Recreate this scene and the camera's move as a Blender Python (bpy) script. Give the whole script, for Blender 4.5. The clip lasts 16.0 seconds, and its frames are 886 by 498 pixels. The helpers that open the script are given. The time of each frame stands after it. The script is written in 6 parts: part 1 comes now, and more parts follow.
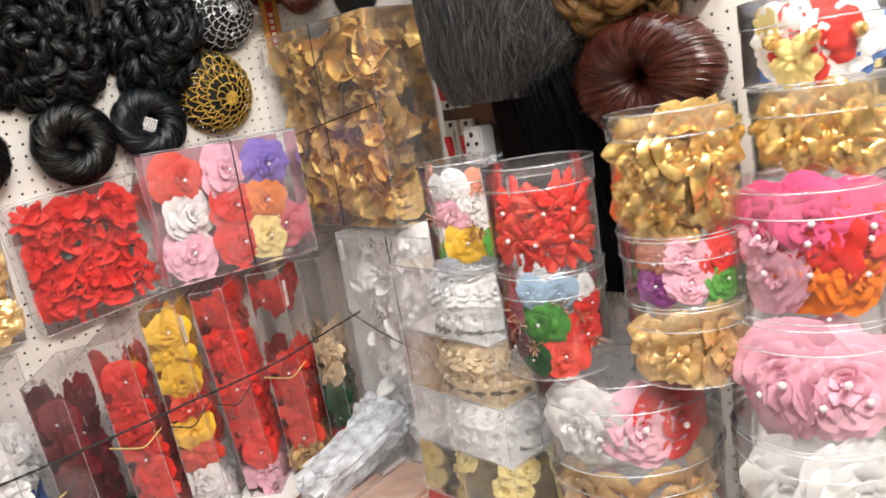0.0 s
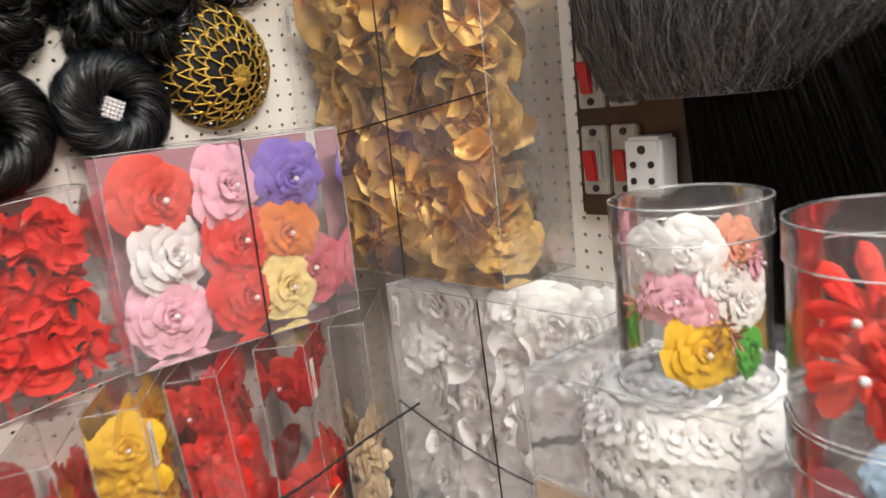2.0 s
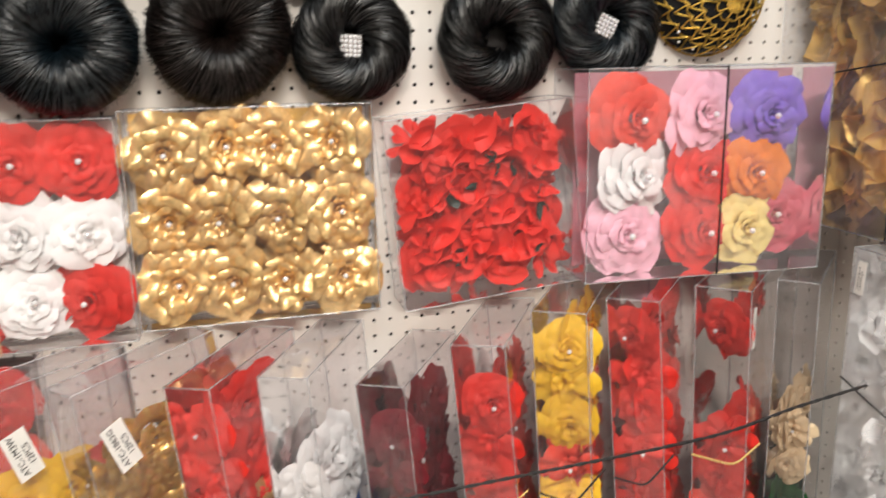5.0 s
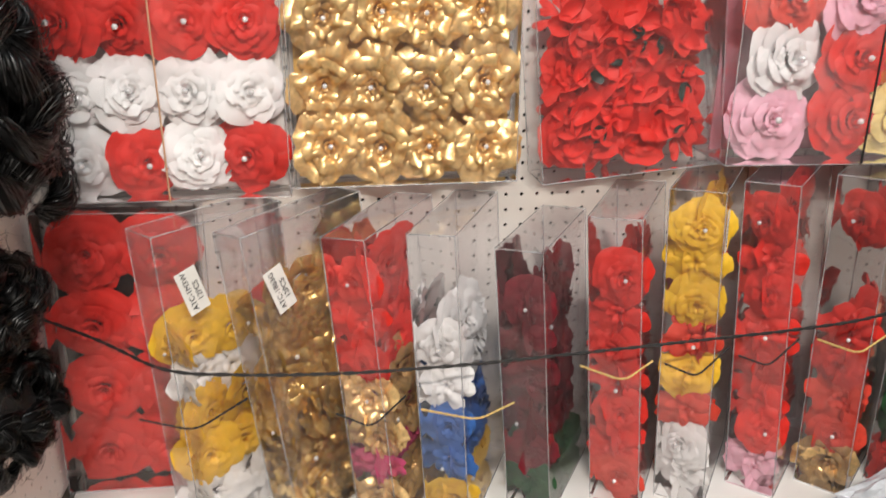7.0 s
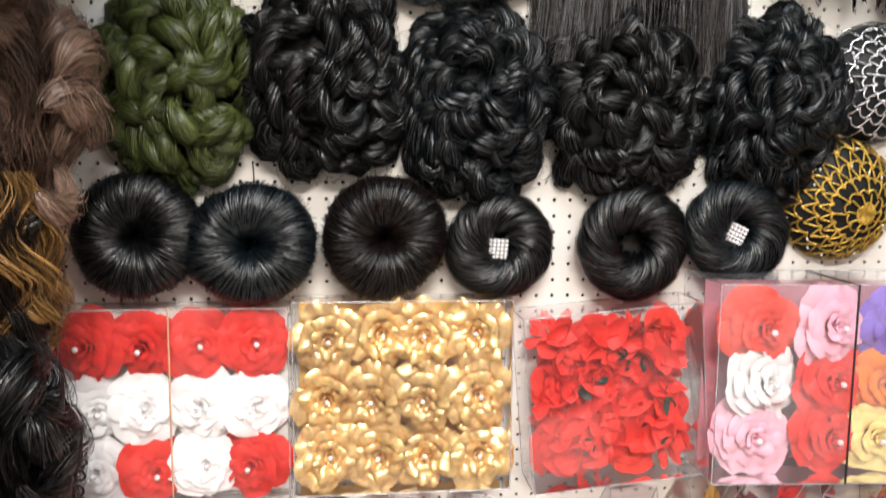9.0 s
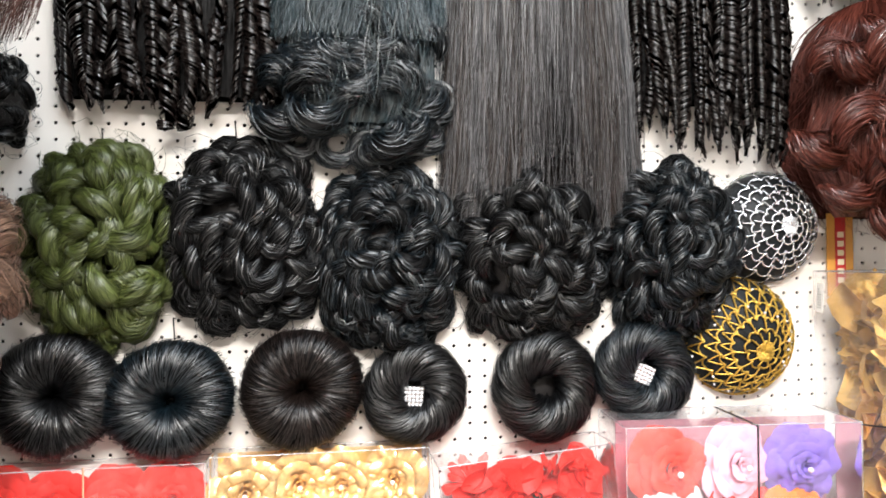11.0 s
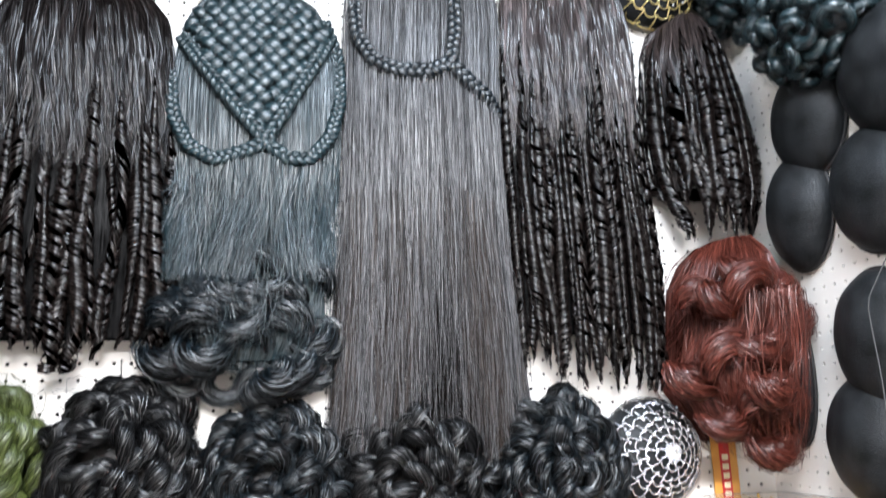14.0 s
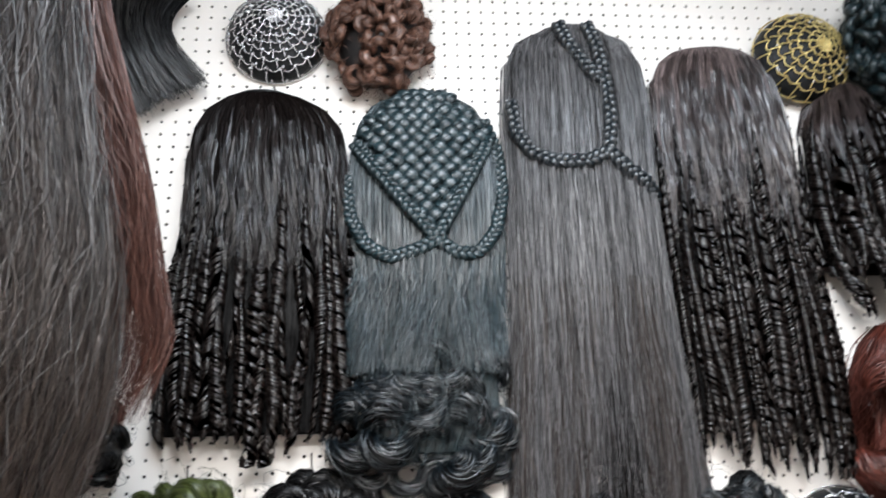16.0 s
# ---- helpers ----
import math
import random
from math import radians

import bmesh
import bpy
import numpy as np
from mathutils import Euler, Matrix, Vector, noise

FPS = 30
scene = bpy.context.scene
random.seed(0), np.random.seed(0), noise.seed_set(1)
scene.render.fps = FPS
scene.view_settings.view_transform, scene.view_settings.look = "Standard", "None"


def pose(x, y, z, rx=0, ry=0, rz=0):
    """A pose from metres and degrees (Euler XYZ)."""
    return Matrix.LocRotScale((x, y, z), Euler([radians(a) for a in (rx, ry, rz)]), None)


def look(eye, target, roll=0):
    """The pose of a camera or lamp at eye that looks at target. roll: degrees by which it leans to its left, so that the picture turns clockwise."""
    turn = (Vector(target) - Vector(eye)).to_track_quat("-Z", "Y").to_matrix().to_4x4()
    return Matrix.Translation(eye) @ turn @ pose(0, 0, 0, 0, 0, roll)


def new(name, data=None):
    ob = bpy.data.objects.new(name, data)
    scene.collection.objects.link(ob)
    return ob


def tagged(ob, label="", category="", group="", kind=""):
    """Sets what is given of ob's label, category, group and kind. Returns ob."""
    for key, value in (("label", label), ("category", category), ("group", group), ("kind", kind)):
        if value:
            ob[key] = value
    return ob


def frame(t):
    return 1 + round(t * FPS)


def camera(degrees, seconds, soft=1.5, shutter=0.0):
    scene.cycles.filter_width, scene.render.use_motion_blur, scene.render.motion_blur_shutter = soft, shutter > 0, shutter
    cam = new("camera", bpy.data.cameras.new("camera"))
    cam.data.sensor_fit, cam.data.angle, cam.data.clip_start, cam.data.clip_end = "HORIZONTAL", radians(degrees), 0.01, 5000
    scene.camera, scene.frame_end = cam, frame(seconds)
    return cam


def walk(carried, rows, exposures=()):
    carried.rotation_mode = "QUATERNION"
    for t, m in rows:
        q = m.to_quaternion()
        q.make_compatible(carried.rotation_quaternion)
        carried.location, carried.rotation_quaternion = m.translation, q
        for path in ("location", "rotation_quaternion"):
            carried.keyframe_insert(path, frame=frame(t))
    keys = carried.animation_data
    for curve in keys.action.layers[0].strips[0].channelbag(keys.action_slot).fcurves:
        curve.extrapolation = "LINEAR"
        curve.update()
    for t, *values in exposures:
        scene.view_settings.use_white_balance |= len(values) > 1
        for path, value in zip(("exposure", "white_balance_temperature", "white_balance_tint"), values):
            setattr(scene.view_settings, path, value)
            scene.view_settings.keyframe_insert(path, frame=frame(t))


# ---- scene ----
cam = camera(59.9, 16.0, shutter=0.5)
PATH = [
    (0, (-0.21, -1.811, 1.381), (1.038, -0.301, 0.98), -9.0),
    (0.5, (-0.207, -1.753, 1.363), (1.004, -0.222, 0.927), -8.1),
    (1, (-0.189, -1.605, 1.344), (1.005, -0.067, 0.887), -7.2),
    (1.5, (-0.124, -1.371, 1.378), (1.15, 0.112, 0.96), -6.5),
    (2, (0.025, -1.187, 1.377), (1.345, 0.263, 0.985), -6.1),
    (2.5, (0.108, -1.088, 1.397), (1.399, 0.384, 0.989), -6.2),
    (3, (0.069, -1.033, 1.384), (1.211, 0.553, 0.959), -7.0),
    (3.5, (0.045, -1.05, 1.401), (1.038, 0.622, 0.934), -5.7),
    (4, (0.013, -1.095, 1.417), (0.826, 0.695, 1.052), -1.4),
    (4.5, (-0.025, -1.113, 1.375), (0.615, 0.746, 1.008), -2.0),
    (5, (-0.068, -1.128, 1.354), (0.398, 0.761, 0.892), -1.4),
    (5.2, (-0.089, -1.125, 1.345), (0.364, 0.763, 0.864), -1.2),
    (7.3, (-0.173, -1.162, 1.304), (0.066, 0.684, 0.573), 0.4),
    (7.5, (-0.165, -1.157, 1.305), (0.058, 0.679, 0.545), 0.5),
    (8, (-0.153, -1.175, 1.342), (0.05, 0.716, 0.722), 0.4),
    (8.5, (-0.141, -1.174, 1.452), (0.078, 0.781, 1.092), 0.9),
    (9, (-0.142, -1.182, 1.519), (0.091, 0.79, 1.285), 0.6),
    (9.5, (-0.135, -1.195, 1.558), (0.099, 0.786, 1.419), 0.6),
    (9.7, (-0.127, -1.199, 1.561), (0.116, 0.783, 1.458), 0.6),
    (11.8, (-0.005, -1.263, 1.612), (0.308, 0.711, 1.686), -1.0),
    (12, (0.004, -1.266, 1.61), (0.319, 0.707, 1.702), -0.9),
    (12.5, (0.008, -1.273, 1.63), (0.357, 0.688, 1.81), -0.9),
    (13, (0.016, -1.296, 1.66), (0.386, 0.654, 1.906), -1.3),
    (13.5, (0.027, -1.297, 1.675), (0.441, 0.631, 2.008), -1.6),
    (14, (0.027, -1.299, 1.704), (0.466, 0.6, 2.149), -1.6),
    (14.5, (0.02, -1.323, 1.73), (0.462, 0.534, 2.324), -1.9),
    (15, (0.006, -1.336, 1.749), (0.43, 0.508, 2.397), -2.1),
    (15.5, (-0.049, -1.333, 1.743), (0.237, 0.532, 2.405), -1.1),
    (16, (-0.081, -1.322, 1.737), (0.081, 0.573, 2.358), -1.7),
]
EXPOSURES = [(0.0, -0.38, 6700, 10), (0.5, -0.50, 6750, 10), (1.0, -0.52, 6850, 10), (1.5, -0.42, 6900, 10), (2.5, -0.56, 6850, 10), (5.0, -0.42, 6800, 10), (7.5, -0.66, 6700, 10), (8.5, -0.25, 6650, 10), (9.5, 0.10, 6500, 10), (12.0, 0.84, 6300, 10), (13.0, 0.94, 6100, 10), (14.0, 0.92, 5850, 10), (14.5, 0.60, 5800, 10), (15.0, 0.36, 5900, 10), (16.0, 0.34, 6050, 10)]
walk(cam, [(t, look(eye, target, roll)) for t, eye, target, roll in PATH], EXPOSURES)

# ---- light ----
world = bpy.data.worlds.new("world")
scene.world = world
world.use_nodes = True
world.node_tree.nodes["Background"].inputs[0].default_value = (1.0, 0.97, 0.93, 1)
world.node_tree.nodes["Background"].inputs[1].default_value = 0.1
scene.view_settings.exposure = 0.0


def area(name, x, y, z, sx, sy, power, colour, rx=0, ry=0, rz=0):
    d = bpy.data.lights.new(name, "AREA")
    d.shape, d.size, d.size_y, d.energy, d.color = "RECTANGLE", sx, sy, power, colour
    ob = new(name, d)
    ob.matrix_world = pose(x, y, z, rx, ry, rz)
    return ob


# Unseen ceiling tubes, assumed from highlights that fall from above; places and power tuned.
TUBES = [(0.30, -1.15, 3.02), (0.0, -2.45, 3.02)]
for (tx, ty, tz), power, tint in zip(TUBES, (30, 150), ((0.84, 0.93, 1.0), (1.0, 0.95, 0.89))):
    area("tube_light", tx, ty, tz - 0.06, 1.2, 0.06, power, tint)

# ---- materials ----


def mat(name, colour, rough=0.5, metal=0.0, var=0.12, scale=20.0, bump=0.0, bscale=200.0, rand=0.0, island=0.0, sheen=0.0, coat=0.0, spec=0.5, sub=0.0):
    m = bpy.data.materials.new(name)
    m.use_nodes = True
    nt = m.node_tree
    b = nt.nodes["Principled BSDF"]
    b.inputs["Roughness"].default_value = rough
    b.inputs["Metallic"].default_value = metal
    b.inputs["Sheen Weight"].default_value = sheen
    b.inputs["Coat Weight"].default_value = coat
    b.inputs["Specular IOR Level"].default_value = spec
    if sub:
        b.inputs["Subsurface Weight"].default_value = sub
        b.inputs["Subsurface Radius"].default_value = (0.01, 0.006, 0.005)
    co = nt.nodes.new("ShaderNodeTexCoord")
    n = nt.nodes.new("ShaderNodeTexNoise")
    n.inputs["Scale"].default_value = scale
    n.inputs["Detail"].default_value = 5
    nt.links.new(co.outputs["Object"], n.inputs["Vector"])
    hsv = nt.nodes.new("ShaderNodeHueSaturation")
    hsv.inputs["Color"].default_value = (*colour, 1)
    mr = nt.nodes.new("ShaderNodeMapRange")
    mr.inputs["From Min"].default_value, mr.inputs["From Max"].default_value = 0.3, 0.7
    mr.inputs["To Min"].default_value, mr.inputs["To Max"].default_value = 1 - var, 1 + var
    nt.links.new(n.outputs["Fac"], mr.inputs["Value"])
    last = mr.outputs["Result"]
    if rand or island:
        if island:
            g = nt.nodes.new("ShaderNodeNewGeometry")
            src, amp = g.outputs["Random Per Island"], island
        else:
            g = nt.nodes.new("ShaderNodeObjectInfo")
            src, amp = g.outputs["Random"], rand
        r2 = nt.nodes.new("ShaderNodeMapRange")
        r2.inputs["To Min"].default_value, r2.inputs["To Max"].default_value = 1 - amp, 1 + amp
        nt.links.new(src, r2.inputs["Value"])
        mu = nt.nodes.new("ShaderNodeMath")
        mu.operation = "MULTIPLY"
        nt.links.new(last, mu.inputs[0])
        nt.links.new(r2.outputs["Result"], mu.inputs[1])
        last = mu.outputs[0]
    nt.links.new(last, hsv.inputs["Value"])
    nt.links.new(hsv.outputs["Color"], b.inputs["Base Color"])
    if bump:
        n2 = nt.nodes.new("ShaderNodeTexNoise")
        n2.inputs["Scale"].default_value = bscale
        n2.inputs["Detail"].default_value = 4
        nt.links.new(co.outputs["Object"], n2.inputs["Vector"])
        bp = nt.nodes.new("ShaderNodeBump")
        bp.inputs["Strength"].default_value = bump
        bp.inputs["Distance"].default_value = 0.002
        nt.links.new(n2.outputs["Fac"], bp.inputs["Height"])
        nt.links.new(bp.outputs["Normal"], b.inputs["Normal"])
    return m


def film(name, tint=(0.97, 0.97, 0.98), haze=0.06, rough=0.08, wrinkle=0.0, wscale=18.0, hazecol=(0.85, 0.86, 0.88), gloss=1.0):
    """Thin clear plastic: see-through, with a reflecting skin and a little milky haze."""
    m = bpy.data.materials.new(name)
    m.use_nodes = True
    nt = m.node_tree
    nt.nodes.remove(nt.nodes["Principled BSDF"])
    out = nt.nodes["Material Output"]
    tr = nt.nodes.new("ShaderNodeBsdfTransparent")
    tr.inputs[0].default_value = (*tint, 1)
    df = nt.nodes.new("ShaderNodeBsdfDiffuse")
    df.inputs[0].default_value = (*hazecol, 1)
    gl = nt.nodes.new("ShaderNodeBsdfGlossy")
    gl.inputs["Roughness"].default_value = rough
    gl.inputs["Color"].default_value = (gloss, gloss, gloss, 1)
    fr = nt.nodes.new("ShaderNodeFresnel")
    fr.inputs["IOR"].default_value = 1.5
    a = nt.nodes.new("ShaderNodeMixShader")
    b = nt.nodes.new("ShaderNodeMixShader")
    co = nt.nodes.new("ShaderNodeTexCoord")
    n = nt.nodes.new("ShaderNodeTexNoise")
    n.inputs["Scale"].default_value = wscale
    n.inputs["Detail"].default_value = 6
    nt.links.new(co.outputs["Object"], n.inputs["Vector"])
    mr = nt.nodes.new("ShaderNodeMapRange")
    mr.inputs["From Min"].default_value, mr.inputs["From Max"].default_value = 0.3, 0.75
    mr.inputs["To Min"].default_value, mr.inputs["To Max"].default_value = haze * 0.4, haze * 1.6
    nt.links.new(n.outputs["Fac"], mr.inputs["Value"])
    nt.links.new(mr.outputs["Result"], a.inputs[0])
    nt.links.new(tr.outputs[0], a.inputs[1])
    nt.links.new(df.outputs[0], a.inputs[2])
    nt.links.new(fr.outputs[0], b.inputs[0])
    nt.links.new(a.outputs[0], b.inputs[1])
    nt.links.new(gl.outputs[0], b.inputs[2])
    if wrinkle:
        bp = nt.nodes.new("ShaderNodeBump")
        bp.inputs["Strength"].default_value = wrinkle
        bp.inputs["Distance"].default_value = 0.01
        nt.links.new(n.outputs["Fac"], bp.inputs["Height"])
        nt.links.new(bp.outputs["Normal"], gl.inputs["Normal"])
        nt.links.new(bp.outputs["Normal"], fr.inputs["Normal"])
    nt.links.new(b.outputs[0], out.inputs[0])
    return m


M_BOARD = mat("white_pegboard", (0.80, 0.76, 0.71), 0.45, var=0.04, scale=6, bump=0.05, bscale=60)
# Near-black colour that holds the shade inside the peg holes.
M_CAVITY = mat("shaded_cavity", (0.03, 0.025, 0.02), 0.9)
# Paint and floor kept dark so the glossy hair mirrors little white.
M_DIMPAINT = mat("dimmed_shop_paint", (0.16, 0.14, 0.125), 0.7, var=0.06, scale=3)
M_FLOOR = mat("grey_floor", (0.13, 0.12, 0.11), 0.45, var=0.15, scale=5)
M_SHELF = mat("white_shelf", (0.80, 0.78, 0.75), 0.4, var=0.04, scale=8)
M_FILM = film("clear_plastic", haze=0.035, wrinkle=0.12, wscale=12)
# Grey tint puts the dim look through stacked boxes into clear plastic.
M_FILMDARK = film("dimmed_clear_plastic", tint=(0.90, 0.88, 0.89), haze=0.05, rough=0.06, wrinkle=0.08, wscale=10)
M_SHEET = film("milky_plastic_sheet", haze=0.35, rough=0.12, wrinkle=0.5, wscale=14, hazecol=(0.9, 0.88, 0.95))
M_EDGE = film("folded_plastic_edge", haze=0.26, rough=0.15)
M_BAG = film("crinkled_bag", haze=0.16, rough=0.12, wrinkle=0.9, wscale=28)
M_PEARL = mat("crystal_bead", (0.9, 0.9, 0.92), 0.12, 0.3, var=0.02, coat=1.0)
M_CORD = mat("black_cord", (0.015, 0.013, 0.013), 0.6)
M_YCORD = mat("yellow_band", (0.65, 0.45, 0.15), 0.5)
M_TAG = mat("paper_tag", (0.82, 0.8, 0.76), 0.7, var=0.04)
M_INK = mat("ink", (0.03, 0.03, 0.035), 0.6)
def hair_mat(name, colour, rough=0.3, spec=0.5, streak=0.8, vary=0.6, bump=0.4):
    """Hair: fine streaks run along each lock (its coordinates are centimetres across and along) and the gloss spreads across the run."""
    m = bpy.data.materials.new(name)
    m.use_nodes = True
    nt = m.node_tree
    b = nt.nodes["Principled BSDF"]
    b.inputs["Roughness"].default_value = rough
    b.inputs["Anisotropic"].default_value = 0.7
    tg = nt.nodes.new("ShaderNodeTangent")
    tg.direction_type = "UV_MAP"
    tg.uv_map = "UVMap"
    nt.links.new(tg.outputs[0], b.inputs["Tangent"])
    uv = nt.nodes.new("ShaderNodeUVMap")
    grains = []
    for sx, sy in ((6.5, 0.22), (2.0, 0.16)):
        mp = nt.nodes.new("ShaderNodeMapping")
        mp.inputs["Scale"].default_value = (sx, sy, 1.0)
        n = nt.nodes.new("ShaderNodeTexNoise")
        n.inputs["Scale"].default_value = 1.0
        n.inputs["Detail"].default_value = 3
        n.inputs["Roughness"].default_value = 0.6
        nt.links.new(uv.outputs[0], mp.inputs[0])
        nt.links.new(mp.outputs[0], n.inputs["Vector"])
        grains.append(n)
    av = nt.nodes.new("ShaderNodeMath")
    av.operation = "ADD"
    nt.links.new(grains[0].outputs["Fac"], av.inputs[0])
    nt.links.new(grains[1].outputs["Fac"], av.inputs[1])
    a = nt.nodes.new("ShaderNodeMapRange")
    a.inputs["From Min"].default_value, a.inputs["From Max"].default_value = 0.78, 1.22
    a.inputs["To Min"].default_value, a.inputs["To Max"].default_value = 1 - streak, 1 + streak
    nt.links.new(av.outputs[0], a.inputs["Value"])
    g = nt.nodes.new("ShaderNodeNewGeometry")
    r = nt.nodes.new("ShaderNodeMapRange")
    r.inputs["To Min"].default_value, r.inputs["To Max"].default_value = 1 - vary, 1 + vary
    nt.links.new(g.outputs["Random Per Island"], r.inputs["Value"])
    mu = nt.nodes.new("ShaderNodeMath")
    mu.operation = "MULTIPLY"
    nt.links.new(a.outputs[0], mu.inputs[0])
    nt.links.new(r.outputs[0], mu.inputs[1])
    hsv = nt.nodes.new("ShaderNodeHueSaturation")
    hsv.inputs["Color"].default_value = (*colour, 1)
    nt.links.new(mu.outputs[0], hsv.inputs["Value"])
    nt.links.new(hsv.outputs[0], b.inputs["Base Color"])
    gs = nt.nodes.new("ShaderNodeMath")
    gs.operation = "MULTIPLY"
    gs.use_clamp = True
    gs.inputs[1].default_value = spec
    nt.links.new(mu.outputs[0], gs.inputs[0])
    nt.links.new(gs.outputs[0], b.inputs["Specular IOR Level"])
    bp = nt.nodes.new("ShaderNodeBump")
    bp.inputs["Strength"].default_value = bump
    bp.inputs["Distance"].default_value = 0.0012
    nt.links.new(av.outputs[0], bp.inputs["Height"])
    nt.links.new(bp.outputs[0], b.inputs["Normal"])
    return m


M_BLACK = hair_mat("black_hair", (0.0030, 0.0031, 0.0036), 0.40, 0.78)
M_BLUEBLACK = hair_mat("blue_black_hair", (0.0032, 0.0068, 0.0098), 0.40, 0.85)
M_DKBROWN = hair_mat("dark_brown_hair", (0.0080, 0.0050, 0.0042), 0.36, 0.38)
M_DULL = hair_mat("dull_dark_brown_hair", (0.0060, 0.0044, 0.0040), 0.6, 0.05)
M_TEAL = hair_mat("dark_teal_black_hair", (0.0110, 0.022, 0.026), 0.36, 0.60)
# Glare on the dark wig's crown is put into this paler colour.
M_CROWNGLARE = hair_mat("glare_pale_brown_hair", (0.125, 0.096, 0.092), 0.36, 0.4)
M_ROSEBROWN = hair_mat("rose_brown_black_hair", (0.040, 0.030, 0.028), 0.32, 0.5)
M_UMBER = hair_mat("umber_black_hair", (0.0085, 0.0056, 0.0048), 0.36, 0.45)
M_REDBROWN = hair_mat("auburn_hair", (0.080, 0.020, 0.013), 0.40, 0.38)
M_BROWN = hair_mat("brown_hair", (0.10, 0.050, 0.034), 0.4, 0.4)
M_GREEN = hair_mat("olive_green_hair", (0.044, 0.055, 0.014), 0.42, 0.35)
M_GREY = hair_mat("grey_brown_hair", (0.088, 0.086, 0.088), 0.36, 0.30, 0.8, 0.9)
M_JET = hair_mat("matt_black_hair", (0.0030, 0.0029, 0.0030), 0.45, 0.08)
M_ASH = hair_mat("ash_brown_black_hair", (0.030, 0.022, 0.018), 0.4, 0.3)
M_GREYFRIZZ = hair_mat("grey_frizzy_hair", (0.034, 0.032, 0.031), 0.45, 0.25, 0.6, 0.9)
M_GOLDHAIR = hair_mat("golden_brown_hair", (0.22, 0.115, 0.036), 0.36, 0.5, 0.7, 0.7)
M_REDBROWN2 = hair_mat("dark_auburn_hair", (0.045, 0.0095, 0.0055), 0.28, 0.4)
M_BROWNRED = hair_mat("red_brown_frizz", (0.050, 0.019, 0.013), 0.45, 0.3, 0.5, 0.7)
M_BROWN2 = hair_mat("ash_brown_hair", (0.17, 0.105, 0.076), 0.34, 0.5)
M_SOFT = film("scuffed_clear_plastic", haze=0.10, rough=0.1, wrinkle=0.1)
M_BOXHAZE = film("hazy_plastic", haze=0.22, rough=0.12, wrinkle=0.4, hazecol=(0.95, 0.94, 0.97))
M_BAGWHITE = film("crumpled_white_bag", haze=0.5, rough=0.14, wrinkle=1.0, wscale=30, hazecol=(0.86, 0.91, 0.97))
M_MESH = mat("black_net_pad", (0.013, 0.014, 0.015), 0.42, var=0.6, scale=24, bump=0.6, bscale=420, spec=0.2)

def cloth(name, colour, rough=0.5, var=0.08, thin=0.14, bump=0.2):
    """Thin petal cloth: matt, with a fine weave, and letting some light through."""
    m = mat(name, colour, rough, var=var, scale=5, bump=bump, bscale=30, rand=0.08, spec=0.3)
    nt = m.node_tree
    b = nt.nodes["Principled BSDF"]
    tl = nt.nodes.new("ShaderNodeBsdfTranslucent")
    nt.links.new(b.inputs["Base Color"].links[0].from_socket, tl.inputs[0])
    mx = nt.nodes.new("ShaderNodeMixShader")
    mx.inputs[0].default_value = thin
    nt.links.new(b.outputs[0], mx.inputs[1])
    nt.links.new(tl.outputs[0], mx.inputs[2])
    nt.links.new(mx.outputs[0], nt.nodes["Material Output"].inputs[0])
    return m


FLOWER = {
    "red": cloth("red_fabric", (0.74, 0.030, 0.020), 0.55, 0.12, 0.04),
    "coral": cloth("coral_fabric", (0.80, 0.075, 0.045), 0.55, 0.12),
    "darkred": cloth("dark_red_fabric", (0.20, 0.012, 0.022), 0.55, 0.2),
    "white": cloth("white_fabric", (0.93, 0.92, 0.91), 0.55, 0.04),
    "cream": cloth("cream_fabric", (0.80, 0.62, 0.40), 0.55, 0.06),
    "pink": cloth("pink_fabric", (0.90, 0.50, 0.61), 0.55, 0.08),
    "hotpink": cloth("hot_pink_fabric", (0.75, 0.10, 0.25), 0.55, 0.1),
    "rosy": cloth("rose_fabric", (0.58, 0.10, 0.14), 0.55, 0.1),
    "violet": cloth("violet_fabric", (0.24, 0.14, 0.60), 0.55, 0.1),
    "orange": cloth("orange_fabric", (0.90, 0.24, 0.015), 0.55, 0.1),
    "yellow": cloth("yellow_fabric", (0.90, 0.56, 0.04), 0.55, 0.1),
    "paleyellow": cloth("pale_yellow_fabric", (0.88, 0.72, 0.28), 0.55, 0.1),
    "blue": cloth("blue_fabric", (0.05, 0.17, 0.52), 0.55, 0.1),
    "paleblue": cloth("pale_blue_fabric", (0.40, 0.58, 0.75), 0.55, 0.1),
    "green": cloth("green_foam", (0.10, 0.42, 0.06), 0.55, 0.1),
    "leaf": cloth("leaf_green", (0.02, 0.10, 0.03), 0.55, 0.2),
    "peach": cloth("peach_fabric", (0.75, 0.32, 0.20), 0.55, 0.1),
    "purple": cloth("purple_fabric", (0.30, 0.06, 0.28), 0.55, 0.1),
    "gold": mat("gold_foil", (0.88, 0.60, 0.27), 0.32, 0.62, var=0.18, scale=8, rand=0.12),
    "foilgold": mat("bright_gold_foil", (0.88, 0.60, 0.22), 0.27, 0.8, var=0.18, scale=8, rand=0.12),
    "bronze": mat("antique_gold_cloth", (0.72, 0.44, 0.12), 0.42, 0.4, var=0.35, scale=24, bump=0.5, bscale=200, island=0.3),
}
M_SEPAL = mat("dark_sepal", (0.012, 0.024, 0.016), 0.5, var=0.2, scale=40)
M_SILVER = mat("silver_thread", (0.78, 0.78, 0.80), 0.25, 0.9, var=0.1, island=0.1)
